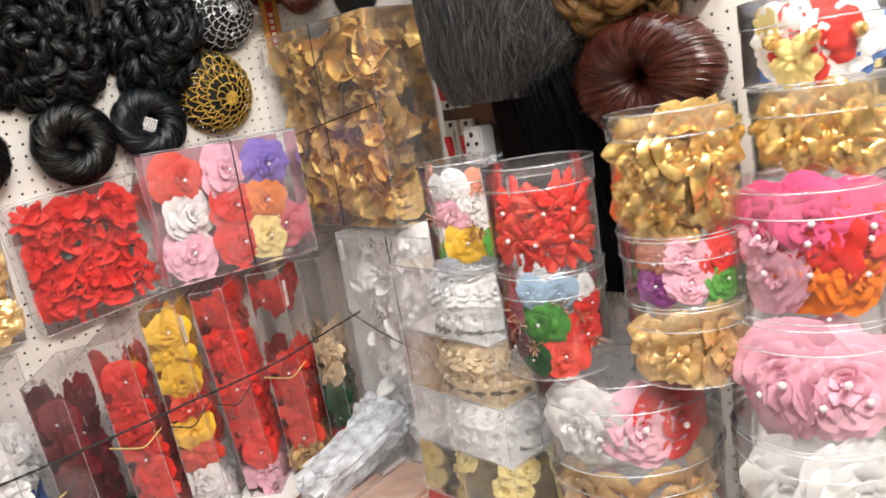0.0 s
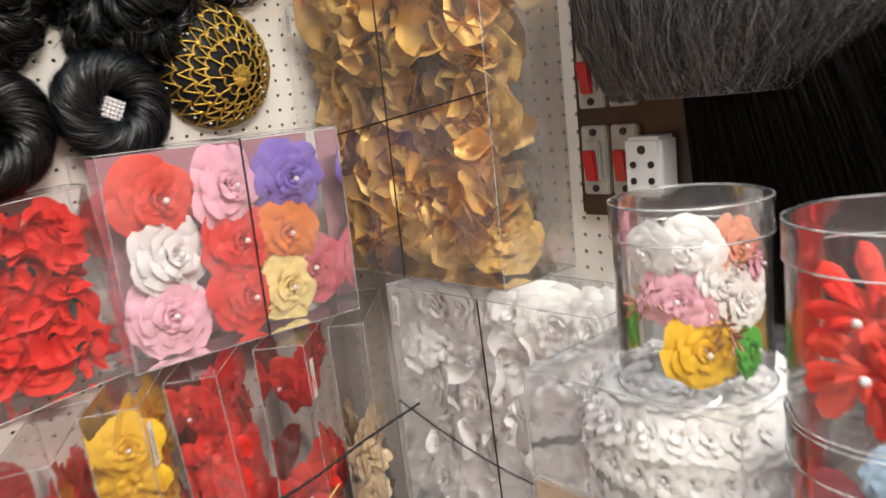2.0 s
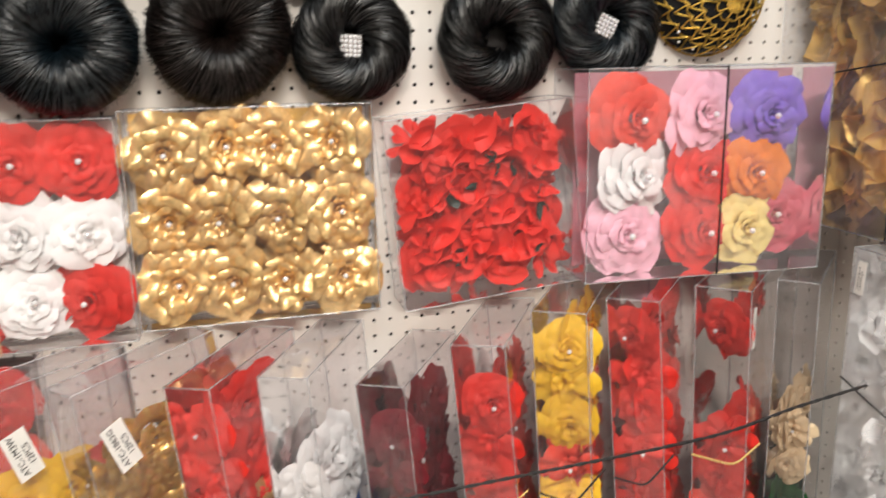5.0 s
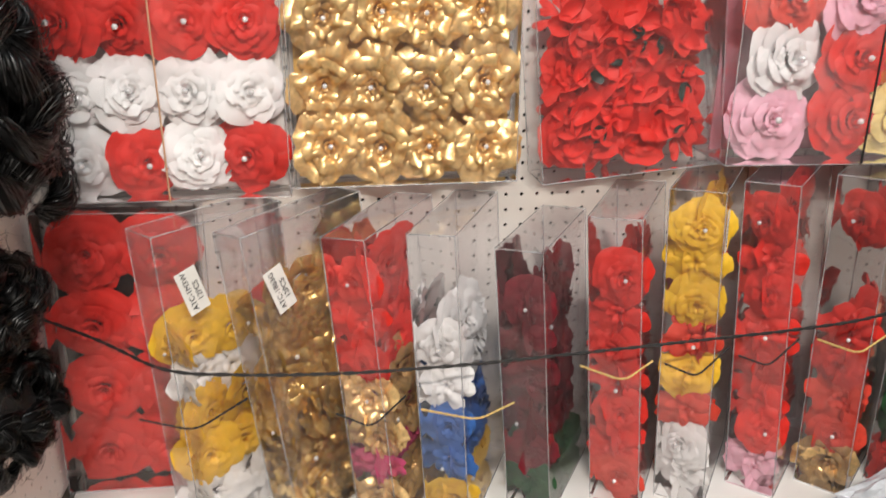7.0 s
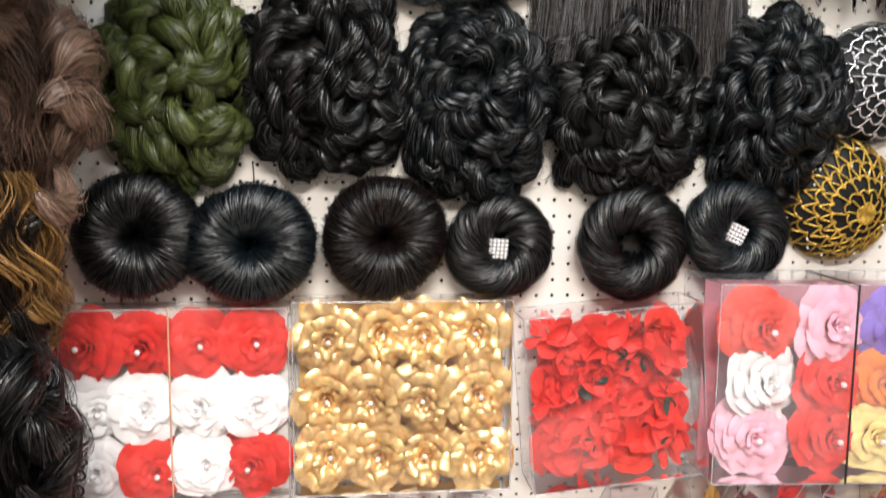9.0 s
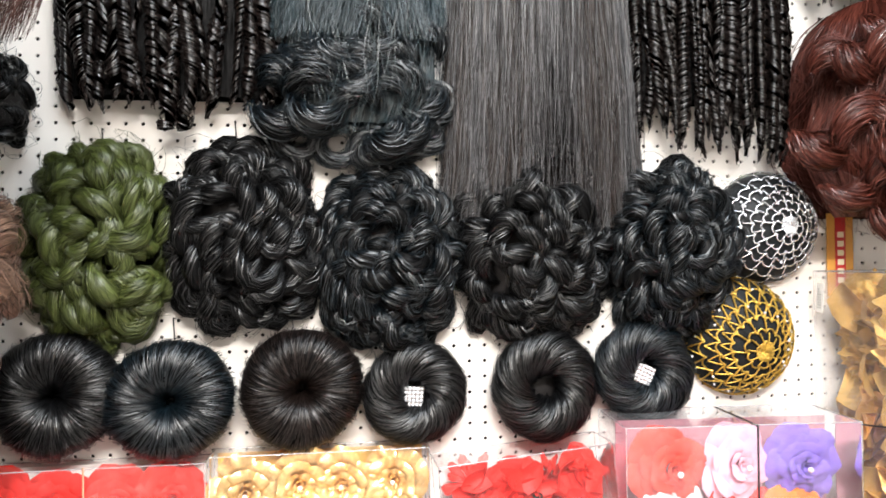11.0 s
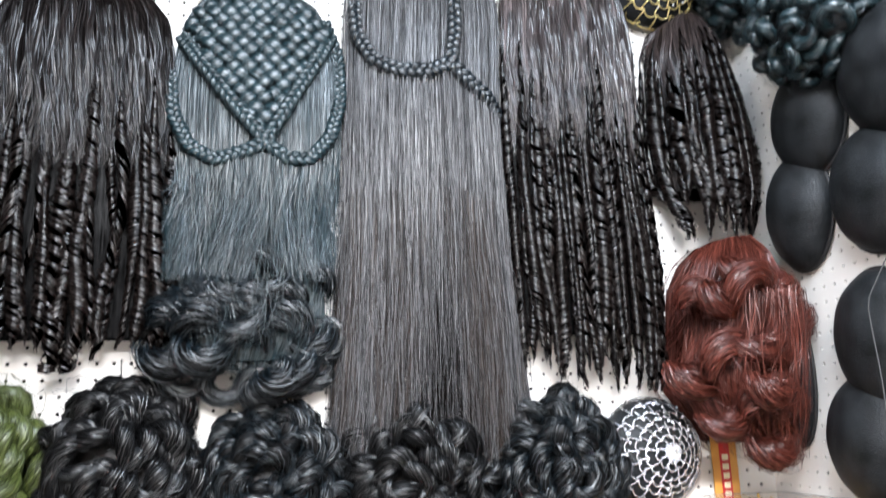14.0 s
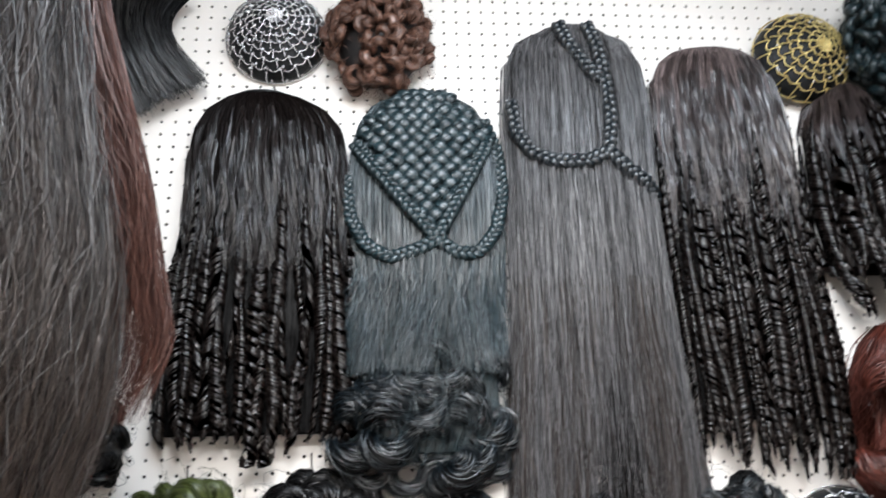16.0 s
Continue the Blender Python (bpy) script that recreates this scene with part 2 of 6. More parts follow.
M_GOLDTHREAD = mat("gold_thread", (0.72, 0.48, 0.10), 0.3, 0.85, var=0.15, island=0.15)
M_PANEL = mat("brown_switch_panel", (0.035, 0.018, 0.012), 0.3, var=0.15, coat=0.3)
M_SWITCH = mat("grey_switch_body", (0.42, 0.40, 0.36), 0.4)
M_REDSW = mat("red_rocker", (0.42, 0.012, 0.02), 0.25, coat=0.5)
M_WHITEPL = mat("white_plastic", (0.72, 0.76, 0.78), 0.3)
M_DARKPL = mat("dark_plastic", (0.02, 0.021, 0.026), 0.25)
M_BROWNBAG = mat("brown_board", (0.38, 0.20, 0.12), 0.5, var=0.2)

# ---- mesh helpers ----


def mesh_np(name, verts, faces, material, smooth=True):
    """A mesh from arrays; faces all of one corner count, or a list of such arrays."""
    me = bpy.data.meshes.new(name)
    groups = faces if isinstance(faces, list) else [faces]
    groups = [np.asarray(f, dtype=np.int32) for f in groups if len(f)]
    me.vertices.add(len(verts))
    me.vertices.foreach_set("co", np.asarray(verts, dtype=np.float32).ravel())
    loops = np.concatenate([f.ravel() for f in groups])
    sizes = np.concatenate([np.full(len(f), f.shape[1], dtype=np.int32) for f in groups])
    starts = np.concatenate(([0], np.cumsum(sizes)[:-1])).astype(np.int32)
    me.loops.add(len(loops))
    me.loops.foreach_set("vertex_index", loops)
    me.polygons.add(len(sizes))
    me.polygons.foreach_set("loop_start", starts)
    me.polygons.foreach_set("use_smooth", np.full(len(sizes), smooth, dtype=bool))
    me.update(calc_edges=True)
    me.materials.append(material)
    return me


def ob_np(name, verts, faces, material, parent=None, label="", smooth=True):
    ob = new(name, mesh_np(name, verts, faces, material, smooth))
    if parent:
        ob.parent = parent
    if label:
        ob["label"] = label
    return ob


def part(name, bm, material, parent, label="", smooth=False):
    me = bpy.data.meshes.new(name)
    bm.to_mesh(me)
    bm.free()
    me.materials.append(material)
    if smooth:
        me.polygons.foreach_set("use_smooth", np.ones(len(me.polygons), dtype=bool))
    ob = new(name, me)
    ob.parent = parent
    if label:
        ob["label"] = label
    return ob


def shared(name, me, parent, m):
    ob = new(name, me)
    ob.parent = parent
    ob.matrix_local = m
    return ob


def thing(name, m, label, category, group="", kind=""):
    ob = new(name)
    ob.empty_display_size = 0.05
    ob.matrix_world = m
    return tagged(ob, label, category, group, kind)


def block(bm, x0, x1, y0, y1, z0, z1, bevel=0.0):
    made = bmesh.ops.create_cube(bm, size=1.0, matrix=Matrix.LocRotScale(((x0 + x1) / 2, (y0 + y1) / 2, (z0 + z1) / 2), None, (x1 - x0, y1 - y0, z1 - z0)))
    if bevel:
        edges = {e for v in made["verts"] for e in v.link_edges}
        bmesh.ops.bevel(bm, geom=list(edges), offset=bevel, segments=2, affect="EDGES")
    return bm


def boxed(name, x0, x1, y0, y1, z0, z1, material, parent=None, bevel=0.0, label=""):
    return part(name, block(bmesh.new(), x0, x1, y0, y1, z0, z1, bevel), material, parent, label)


def tubes(paths, radii, sides=3):
    """Many tubes at once. paths: (strands, points, 3); radii: (strands, points) or a number. Returns verts, faces."""
    paths = np.asarray(paths, dtype=np.float64)
    s, n, _ = paths.shape
    radii = np.broadcast_to(np.asarray(radii, dtype=np.float64), (s, n))
    tan = np.gradient(paths, axis=1)
    tan /= np.linalg.norm(tan, axis=2, keepdims=True) + 1e-12
    ref = np.where(np.abs(tan[..., 1:2]) < 0.9, np.array([0, 1.0, 0]), np.array([1.0, 0, 0]))
    u = np.cross(tan, ref)
    u /= np.linalg.norm(u, axis=2, keepdims=True) + 1e-12
    v = np.cross(tan, u)
    ang = np.arange(sides) * 2 * math.pi / sides
    ring = paths[:, :, None] + radii[:, :, None, None] * (np.cos(ang)[:, None] * u[:, :, None] + np.sin(ang)[:, None] * v[:, :, None])
    verts = ring.reshape(-1, 3)
    i = np.arange(s)[:, None, None] * n * sides + np.arange(n - 1)[None, :, None] * sides
    k = np.arange(sides)[None, None, :]
    k2 = (k + 1) % sides
    faces = np.stack([i + k, i + k2, i + sides + k2, i + sides + k], axis=-1).reshape(-1, 4)
    return verts, faces


def ribbons(paths, radii, roll=0.9, seed=3, face=None):
    """Many flat hairs at once, each turned a little its own way about its run; face: the way each point of them looks."""
    paths = np.asarray(paths, dtype=np.float64)
    s, n, _ = paths.shape
    radii = np.broadcast_to(np.asarray(radii, dtype=np.float64), (s, n))
    tan = np.gradient(paths, axis=1)
    tan /= np.linalg.norm(tan, axis=2, keepdims=True) + 1e-12
    ref = np.where(np.abs(tan[..., 1:2]) < 0.9, np.array([0, 1.0, 0]), np.array([1.0, 0, 0]))
    if face is not None:
        ref = np.asarray(face, dtype=np.float64)
    u = np.cross(tan, ref)
    u /= np.linalg.norm(u, axis=2, keepdims=True) + 1e-12
    v = np.cross(tan, u)
    a = np.random.default_rng(seed).uniform(-roll, roll, (s, 1, 1))
    w = radii[..., None] * 1.1 * (np.cos(a) * u + np.sin(a) * v)
    verts = np.stack([paths - w, paths + w], 2).reshape(-1, 3)
    i = np.arange(s)[:, None] * n * 2 + np.arange(n - 1)[None] * 2
    return verts, np.stack([i, i + 1, i + 3, i + 2], -1).reshape(-1, 4)


def ribbon_ob(name, paths, radii, material, parent, roll=1.2, seed=3, face=None):
    """Flat hairs as one mesh of kind "stuff", with coordinates in centimetres across and along."""
    paths = np.asarray(paths, dtype=np.float64)
    v, f = ribbons(paths, radii, roll, seed, face)
    ob = ob_np(name, v, f, material, parent)
    s, n, _ = paths.shape
    run = np.concatenate([np.zeros((s, 1)), np.cumsum(np.linalg.norm(np.diff(paths, axis=1), axis=2), 1)], 1) * 100
    rng = np.random.default_rng(seed)
    u0 = rng.uniform(0, 40, (s, 1)) + np.zeros((1, n - 1))
    a, b = run[:, :-1] + u0, run[:, 1:] + u0
    uv = np.stack([np.stack([u0, a], -1), np.stack([u0 + 0.1, a], -1), np.stack([u0 + 0.1, b], -1), np.stack([u0, b], -1)], 2)
    layer = ob.data.uv_layers.new(name="UVMap")
    layer.data.foreach_set("uv", uv.astype(np.float32).ravel())
    ob["kind"] = "stuff"
    return ob


def taper(n, tip=0.25, root=1.0):
    t = np.linspace(0, 1, n)
    return root + (tip - root) * t ** 2


def smooth_noise(rng, count, n, waves=3):
    """Soft random wobble along strands, (count, n)."""
    t = np.linspace(0, 1, n)
    out = np.zeros((count, n))
    for w in range(1, waves + 1):
        out += rng.normal(0, 1.0 / w, (count, 1)) * np.sin(2 * math.pi * w * t[None] * 0.7 + rng.uniform(0, 6.28, (count, 1)))
    return out


# ---- the shop's shell ----
PITCH = 0.0254
GX, GZ = 0.199, 1.405
XL, XR, SHELF, TOP = -0.62, 0.94, 0.515, 2.77


def pegboard(name, width, height, u0, v0, m, label, drilled=9.0):
    """A board in the plane y = 0 of its own frame (front towards -y), drilled on a 25.4 mm grid; u0, v0: the first hole."""
    nu, nv = int((min(width, drilled) - u0) / PITCH), int((height - v0) / PITCH)
    iu, iv = np.meshgrid(np.arange(nu), np.arange(nv), indexing="ij")
    cu, cv = (u0 + iu * PITCH).ravel(), (v0 + iv * PITCH).ravel()
    r, h, back, sides = 0.0031, PITCH / 2, 0.004, 8
    a = (np.arange(sides) + 0.5) * 2 * math.pi / sides
    local = [(h * x, h * z, 0) for x, z in ((1, 0), (1, 1), (0, 1), (-1, 1), (-1, 0), (-1, -1), (0, -1), (1, -1))]
    b = np.arange(sides) * 2 * math.pi / sides
    local += [(r * math.cos(t), r * math.sin(t), 0) for t in b] + [(r * math.cos(t), r * math.sin(t), back) for t in b]
    local = np.array(local)
    count = len(cu)
    v = np.empty((count, 24, 3))
    v[:, :, 0] = cu[:, None] + local[:, 0]
    v[:, :, 2] = cv[:, None] + local[:, 1]
    v[:, :, 1] = local[:, 2]
    base = (np.arange(count) * 24)[:, None, None]
    k = np.arange(8)
    k2 = (k + 1) % 8
    f1 = np.stack([k, k2, 8 + k2, 8 + k], -1)
    f2 = np.stack([8 + k, 8 + k2, 16 + k2, 16 + k], -1)
    faces = (base + np.concatenate([f1, f2])[None]).reshape(-1, 4)
    verts = v.reshape(-1, 3)
    e0, e1 = u0 - h, u0 + nu * PITCH - h
    g0, g1 = v0 - h, v0 + nv * PITCH - h
    rim, rf = [], []
    for x0, x1, z0, z1 in ((0, width, 0, g0), (0, width, g1, height), (0, e0, g0, g1), (e1, width, g0, g1)):
        if x1 - x0 > 1e-5 and z1 - z0 > 1e-5:
            n = len(verts) + len(rim)
            rim += [(x0, 0, z0), (x1, 0, z0), (x1, 0, z1), (x0, 0, z1)]
            rf.append((n, n + 1, n + 2, n + 3))
    if rim:
        verts = np.concatenate([verts, np.array(rim)])
        faces = np.concatenate([faces, np.array(rf)])
    ob = ob_np(name, verts, faces, M_BOARD, smooth=False)
    ob.matrix_world = m
    return tagged(ob, label, "pegboard wall", kind="structure")


def frac(a):
    return a - math.floor(a / PITCH) * PITCH


pegboard("wall_north", XR - XL, TOP - SHELF, frac(GX - XL), frac(GZ - SHELF), pose(XL, 0, SHELF), "white perforated pegboard wall behind the hair pieces")
pegboard("wall_east", 2.0, TOP - SHELF, 0.016, frac(GZ - SHELF), pose(XR, 0, SHELF, 0, 0, -90), "white perforated pegboard side wall with switch panel", 1.25)
pegboard("wall_west", 1.6, TOP - SHELF, 0.012 + 40 * PITCH, frac(GZ - SHELF), pose(XL, -1.6, SHELF, 0, 0, 90), "white perforated pegboard side wall in shade")


def slab(name, x0, x1, y0, y1, z0, z1, material, label, category):
    ob = boxed(name, x0, x1, y0, y1, z0, z1, material)
    return tagged(ob, label, category, kind="structure")


# Backing slabs carry the holes' shade as their colour.
slab("wall_north_back", XL - 0.1, XR + 0.1, 0.012, 0.1, 0, 3.1, M_CAVITY, "backing coloured with the shade inside the board's holes", "wall")
slab("wall_east_back", XR + 0.012, XR + 0.1, -3.4, 0.012, 0, 3.1, M_CAVITY, "backing coloured with the shade inside the side board's holes", "wall")
slab("wall_west_back", XL - 0.1, XL - 0.012, -1.6, 0.012, 0, 3.1, M_CAVITY, "backing coloured with the shade inside the side board's holes", "wall")
slab("wall_north_top", XL, XR, -0.004, 0.012, TOP, 3.1, M_DIMPAINT, "painted wall strip above the pegboard", "wall")
slab("wall_east_top", XR - 0.004, XR + 0.012, -2.0, -0.004, TOP, 3.1, M_DIMPAINT, "painted wall strip above the side board", "wall")
# Unseen walls, floor and ceiling added to close the room, dark to limit bounce.
slab("wall_east_front", XR - 0.004, XR + 0.012, -3.4, -2.0, 0, 3.1, M_DIMPAINT, "dim unseen wall added to close the shop", "wall")
slab("wall_south", -1.8, XR + 0.1, -3.5, -3.4, 0, 3.1, M_DIMPAINT, "dim unseen wall added to close the shop behind the viewer", "wall")
slab("wall_west_far", -1.9, -1.8, -3.4, -1.5, 0, 3.1, M_DIMPAINT, "dim unseen wall added to close the shop", "wall")
slab("wall_west_return", -1.8, XL - 0.1, -1.6, -1.5, 0, 3.1, M_DIMPAINT, "dim unseen wall return added to close the shop", "wall")
slab("floor", -1.9, XR + 0.1, -3.5, 0.1, -0.1, 0, M_FLOOR, "grey shop floor", "floor")
slab("ceiling", -1.9, XR + 0.1, -3.5, 0.1, 3.1, 3.2, M_DIMPAINT, "dim unseen ceiling added to close the shop", "ceiling")
slab("shelf", XL, XR, -0.5, -0.001, SHELF - 0.03, SHELF, M_SHELF, "white laminate display shelf along the wall", "shelf")
slab("shelf_east", 0.42, XR, -1.9, -0.5, SHELF - 0.03, SHELF, M_SHELF, "white laminate display shelf along the side wall", "shelf")
slab("shelf_front", XL, 0.42, -0.5, -0.48, 0, SHELF - 0.03, M_SHELF, "white front panel under the shelf", "panel")
slab("shelf_front_east", 0.42, 0.44, -1.9, -0.5, 0, SHELF - 0.03, M_SHELF, "white front panel under the side shelf", "panel")
slab("trim_west", XL, XL + 0.012, -1.5, -0.03, SHELF, SHELF + 0.012, mat("dark_trim", (0.06, 0.05, 0.04), 0.5), "dark edge strip at the foot of the side board", "trim")

# Batten bodies added round the assumed tubes, out of view.
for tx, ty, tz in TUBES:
    lamp = thing("assumed_ceiling_light", pose(tx, ty, tz), "assumed fluorescent batten on the ceiling, out of view", "ceiling light", "tube lights")
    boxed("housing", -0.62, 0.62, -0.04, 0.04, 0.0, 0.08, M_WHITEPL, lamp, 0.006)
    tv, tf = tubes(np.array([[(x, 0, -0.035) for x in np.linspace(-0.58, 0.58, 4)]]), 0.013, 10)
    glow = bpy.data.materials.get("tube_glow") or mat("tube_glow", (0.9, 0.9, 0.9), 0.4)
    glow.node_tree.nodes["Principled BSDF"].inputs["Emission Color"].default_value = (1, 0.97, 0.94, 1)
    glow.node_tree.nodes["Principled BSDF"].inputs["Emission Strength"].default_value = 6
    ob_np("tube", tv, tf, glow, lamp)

# ---- flowers ----


def petal(rng, a0, width, r0, r1, h0, h1, curl, ruffle, nu=7, nv=5):
    """One petal about the axis -y: from radius r0 at height h0 to r1 at h1, its rim rolled outwards and frilled."""
    u = np.linspace(-1, 1, nu)[:, None]
    v = np.linspace(0, 1, nv)[None]
    lobe = 1 - 0.32 * np.abs(u) ** 2.5 + 0.03 * rng.normal(0, 1, (nu, 1))
    half = width * (0.35 + 0.65 * v ** 0.5)
    spiral = rng.uniform(0.05, 0.35)
    ang = a0 + u * half * (1 - 0.12 * v ** 3) + spiral * v
    vv = v * lobe
    ph = rng.uniform(0, 6.28, 2)
    wob = ruffle * v ** 2 * (np.sin(5.0 * u + ph[0]) + 0.6 * np.sin(9.0 * u + ph[1]) + 0.3 * rng.normal(0, 1, (nu, 1)))
    rad = r0 + (r1 - r0) * vv ** 1.15 + curl * v ** 4 + 0.4 * wob + 0.10 * (r1 - r0) * u * v * rng.choice([-1, 1])
    hgt = h0 + (h1 - h0) * np.sin(np.clip(vv, 0, 1) * math.pi / 2) - 1.3 * curl * v ** 5 + wob + 0.05 * u * v
    p = np.stack([rad * np.cos(ang), -hgt, rad * np.sin(ang)], -1).reshape(-1, 3)
    i, j = np.meshgrid(np.arange(nu - 1), np.arange(nv - 1), indexing="ij")
    q = (i * nv + j).ravel()
    return p, np.stack([q, q + nv, q + nv + 1, q + 1], -1)


def gather(pieces):
    vs, fs, n = [], [], 0
    for p, f in pieces:
        vs.append(p)
        fs.append(f + n)
        n += len(p)
    return np.concatenate(vs), np.concatenate(fs)


def rose_mesh(name, seed, material, ruffle=0.05, layers=None, smooth=True, nu=7, nv=5):
    """An open rose of radius 1, facing -y, its back at y = 0."""
    rng = np.random.default_rng(seed)
    layers = layers or ((3, 1.6, 0.02, 0.10, 0.30, 0.66, 0.02), (4, 1.3, 0.05, 0.22, 0.25, 0.68, 0.05), (5, 1.1, 0.10, 0.38, 0.20, 0.64, 0.07), (5, 1.05, 0.16, 0.58, 0.14, 0.55, 0.09), (6, 0.95, 0.22, 0.78, 0.08, 0.43, 0.10), (6, 0.92, 0.28, 0.97, 0.02, 0.28, 0.10))
    pieces = []
    for n, w, r0, r1, h0, h1, curl in layers:
        off = rng.uniform(0, 6.28)
        for k in range(n):
            pieces.append(petal(rng, off + k * 2 * math.pi / n + rng.normal(0, 0.12), w * rng.uniform(0.9, 1.15), r0, r1 * rng.uniform(0.9, 1.1), h0, h1 * rng.uniform(0.9, 1.08), curl * rng.uniform(0.6, 1.4), ruffle, nu, nv))
    v, f = gather(pieces)
    return mesh_np(name, v, f, material, smooth)


STAR = ((6, 0.30, 0.03, 0.40, 0.25, 0.55, 0.05), (8, 0.26, 0.08, 0.75, 0.15, 0.42, 0.12), (9, 0.25, 0.12, 1.0, 0.05, 0.22, 0.1))
BLOOM = ((4, 0.9, 0.04, 0.30, 0.2, 0.5, 0.06), (5, 0.75, 0.10, 0.70, 0.1, 0.40, 0.15), (6, 0.65, 0.15, 1.0, 0.04, 0.22, 0.12))
FOIL = ((3, 1.5, 0.03, 0.15, 0.20, 0.62, 0.03), (4, 1.1, 0.10, 0.36, 0.12, 0.80, 0.10), (5, 0.85, 0.24, 0.64, 0.06, 0.84, 0.16), (6, 0.75, 0.42, 0.95, 0.0, 0.62, 0.20))
ROSES, PEARL = {}, None
for k, (nm, mt) in enumerate(FLOWER.items()):
    rough = 0.10 if nm in ("gold", "foilgold", "bronze") else 0.055
    ROSES[nm] = [rose_mesh("rose_" + nm, 10 * k + s, mt, rough, FOIL if "gold" in nm else None, True, 9 if "gold" in nm else 7) for s in range(3)]
STARS = {c: [rose_mesh("star_flower_" + c, 300 + i, FLOWER[c], 0.03, STAR) for i in range(2)] for c in ("red", "coral")}
SMALL = {c: [rose_mesh("small_rose_" + c, 500 + i, FLOWER[c], 0.05, ((4, 1.1, 0.05, 0.3, 0.2, 0.8, 0.06), (5, 0.95, 0.14, 0.6, 0.1, 0.6, 0.12), (6, 0.9, 0.25, 0.95, 0.02, 0.35, 0.15)), True, 5, 4) for i in range(2)] for c in ("white", "cream", "paleyellow", "red")}
BLOOMS = {c: [rose_mesh("bloom_" + c, 400 + i, FLOWER[c], 0.06, BLOOM) for i in range(2)] for c in ("white", "red", "yellow", "pink", "orange", "coral", "hotpink", "foilgold", "blue", "cream", "paleyellow", "darkred")}
bm = bmesh.new()
bmesh.ops.create_icosphere(bm, subdivisions=1, radius=1.0)
PEARL = bpy.data.meshes.new("pearl")
bm.to_mesh(PEARL)
bm.free()
PEARL.materials.append(M_PEARL)
PEARL.polygons.foreach_set("use_smooth", np.ones(len(PEARL.polygons), dtype=bool))
RND = random.Random(7)


def add_rose(parent, colour, x, y, z, r, bank=None, pearl=True, tilt=12, name="rose", face=None, deep=1.0):
    """A flower under parent at x, y, z (its back), radius r, facing -y unless face gives a turn."""
    me = RND.choice((bank or ROSES)[colour])
    turn = pose(0, 0, 0, RND.uniform(-tilt, tilt), RND.uniform(0, 360), RND.uniform(-tilt, tilt))
    m = Matrix.Translation((x, y, z)) @ (face or Matrix.Identity(4)) @ turn @ Matrix.Diagonal((r, r * deep, r, 1))
    ob = shared(name, me, parent, m)
    if pearl:
        shared("pearl", PEARL, ob, Matrix.Translation((0, -0.78, 0)) @ Matrix.Diagonal((0.09, 0.09, 0.09, 1)))
    return ob


def petal_heap(name, parent, material, count, box, size, seed, label=""):
    """A heap of loose curled cloth petals filling a box (x0, x1, y0, y1, z0, z1)."""
    rng = np.random.default_rng(seed)
    x0, x1, y0, y1, z0, z1 = box
    nu, nv = 6, 5
    u = np.linspace(-1, 1, nu)[:, None]
    v = np.linspace(-1, 1, nv)[None]
    pieces = []
    i, j = np.meshgrid(np.arange(nu - 1), np.arange(nv - 1), indexing="ij")
    q = (i * nv + j).ravel()
    f = np.stack([q, q + nv, q + nv + 1, q + 1], -1)
    for k in range(count):
        s = size * rng.uniform(0.6, 1.25)
        w = s * (0.72 - 0.28 * v ** 2 - 0.12 * v)
        bend, cup = rng.uniform(-0.6, 0.9), rng.uniform(0.1, 0.7)
        p = np.stack([u * w, -(cup * s * u ** 2 + bend * s * 0.5 * v ** 2) + 0.035 * s * rng.normal(0, 1, (nu, nv)) - 0.12 * s * np.sin(3 * u + k) * v, s * v + 0 * u], -1).reshape(-1, 3)
        e = Euler((rng.normal(0, 0.7), rng.uniform(0, 6.28), rng.normal(0, 0.7))).to_matrix()
        p = p @ np.array(e).T + np.array([rng.uniform(x0 + s, x1 - s), rng.uniform(y0 + s * 0.5, y1 - s * 0.3) if y1 - y0 > s else (y0 + y1) / 2, rng.uniform(z0 + s, z1 - s)])
        p = np.clip(p, (x0, y0, z0), (x1, y1, z1))
        pieces.append((p, f))
    v2, f2 = gather(pieces)
    ob = ob_np(name, v2, f2, material, parent, label)
    ob["kind"] = "stuff"
    return ob


def clear_box(parent, x0, x1, y0, y1, z0, z1, film_mat=None, sag=0.0):
    """A folded clear plastic box: thin panels and brighter folded edges."""
    bm = bmesh.new()
    block(bm, x0, x1, y0, y1, z0, z1)
    bmesh.ops.bevel(bm, geom=list(bm.edges), offset=0.0025, segments=2, affect="EDGES")
    shell = part("clear_box", bm, film_mat or M_FILM, parent, "clear plastic box")
    shell.visible_shadow = False
    c = [(x, y, z) for x in (x0, x1) for y in (y0, y1) for z in (z0, z1)]
    pairs = [(a, b) for a in range(8) for b in range(a + 1, 8) if sum(c[a][i] != c[b][i] for i in range(3)) == 1]
    ed = np.array([[np.array(c[a]) * (1 - t) + np.array(c[b]) * t for t in (0, 0.33, 0.67, 1)] for a, b in pairs])
    v, f = tubes(ed, 0.0009, 4)
    e = ob_np("folded_edge", v, f, M_EDGE, parent)
    e.visible_shadow = False
    return shell


def tag_on(parent, m, w=0.02, h=0.045, marks=True):
    t = boxed("price_tag", -w / 2, w / 2, -0.0006, 0, -h / 2, h / 2, M_TAG, parent, label="white paper tag with printed lines")
    t.matrix_local = m
    for k, x in enumerate((-0.22, 0.10) if marks else ()):
        for j in range(8 - k):
            z = -0.36 + 0.09 * j
            boxed("printed_mark", (x - 0.08) * w, (x + 0.05 + 0.03 * (j % 3)) * w, -0.0011, -0.0007, h * z, h * (z + 0.028 + 0.012 * (j % 2)), M_INK, t)
    return t


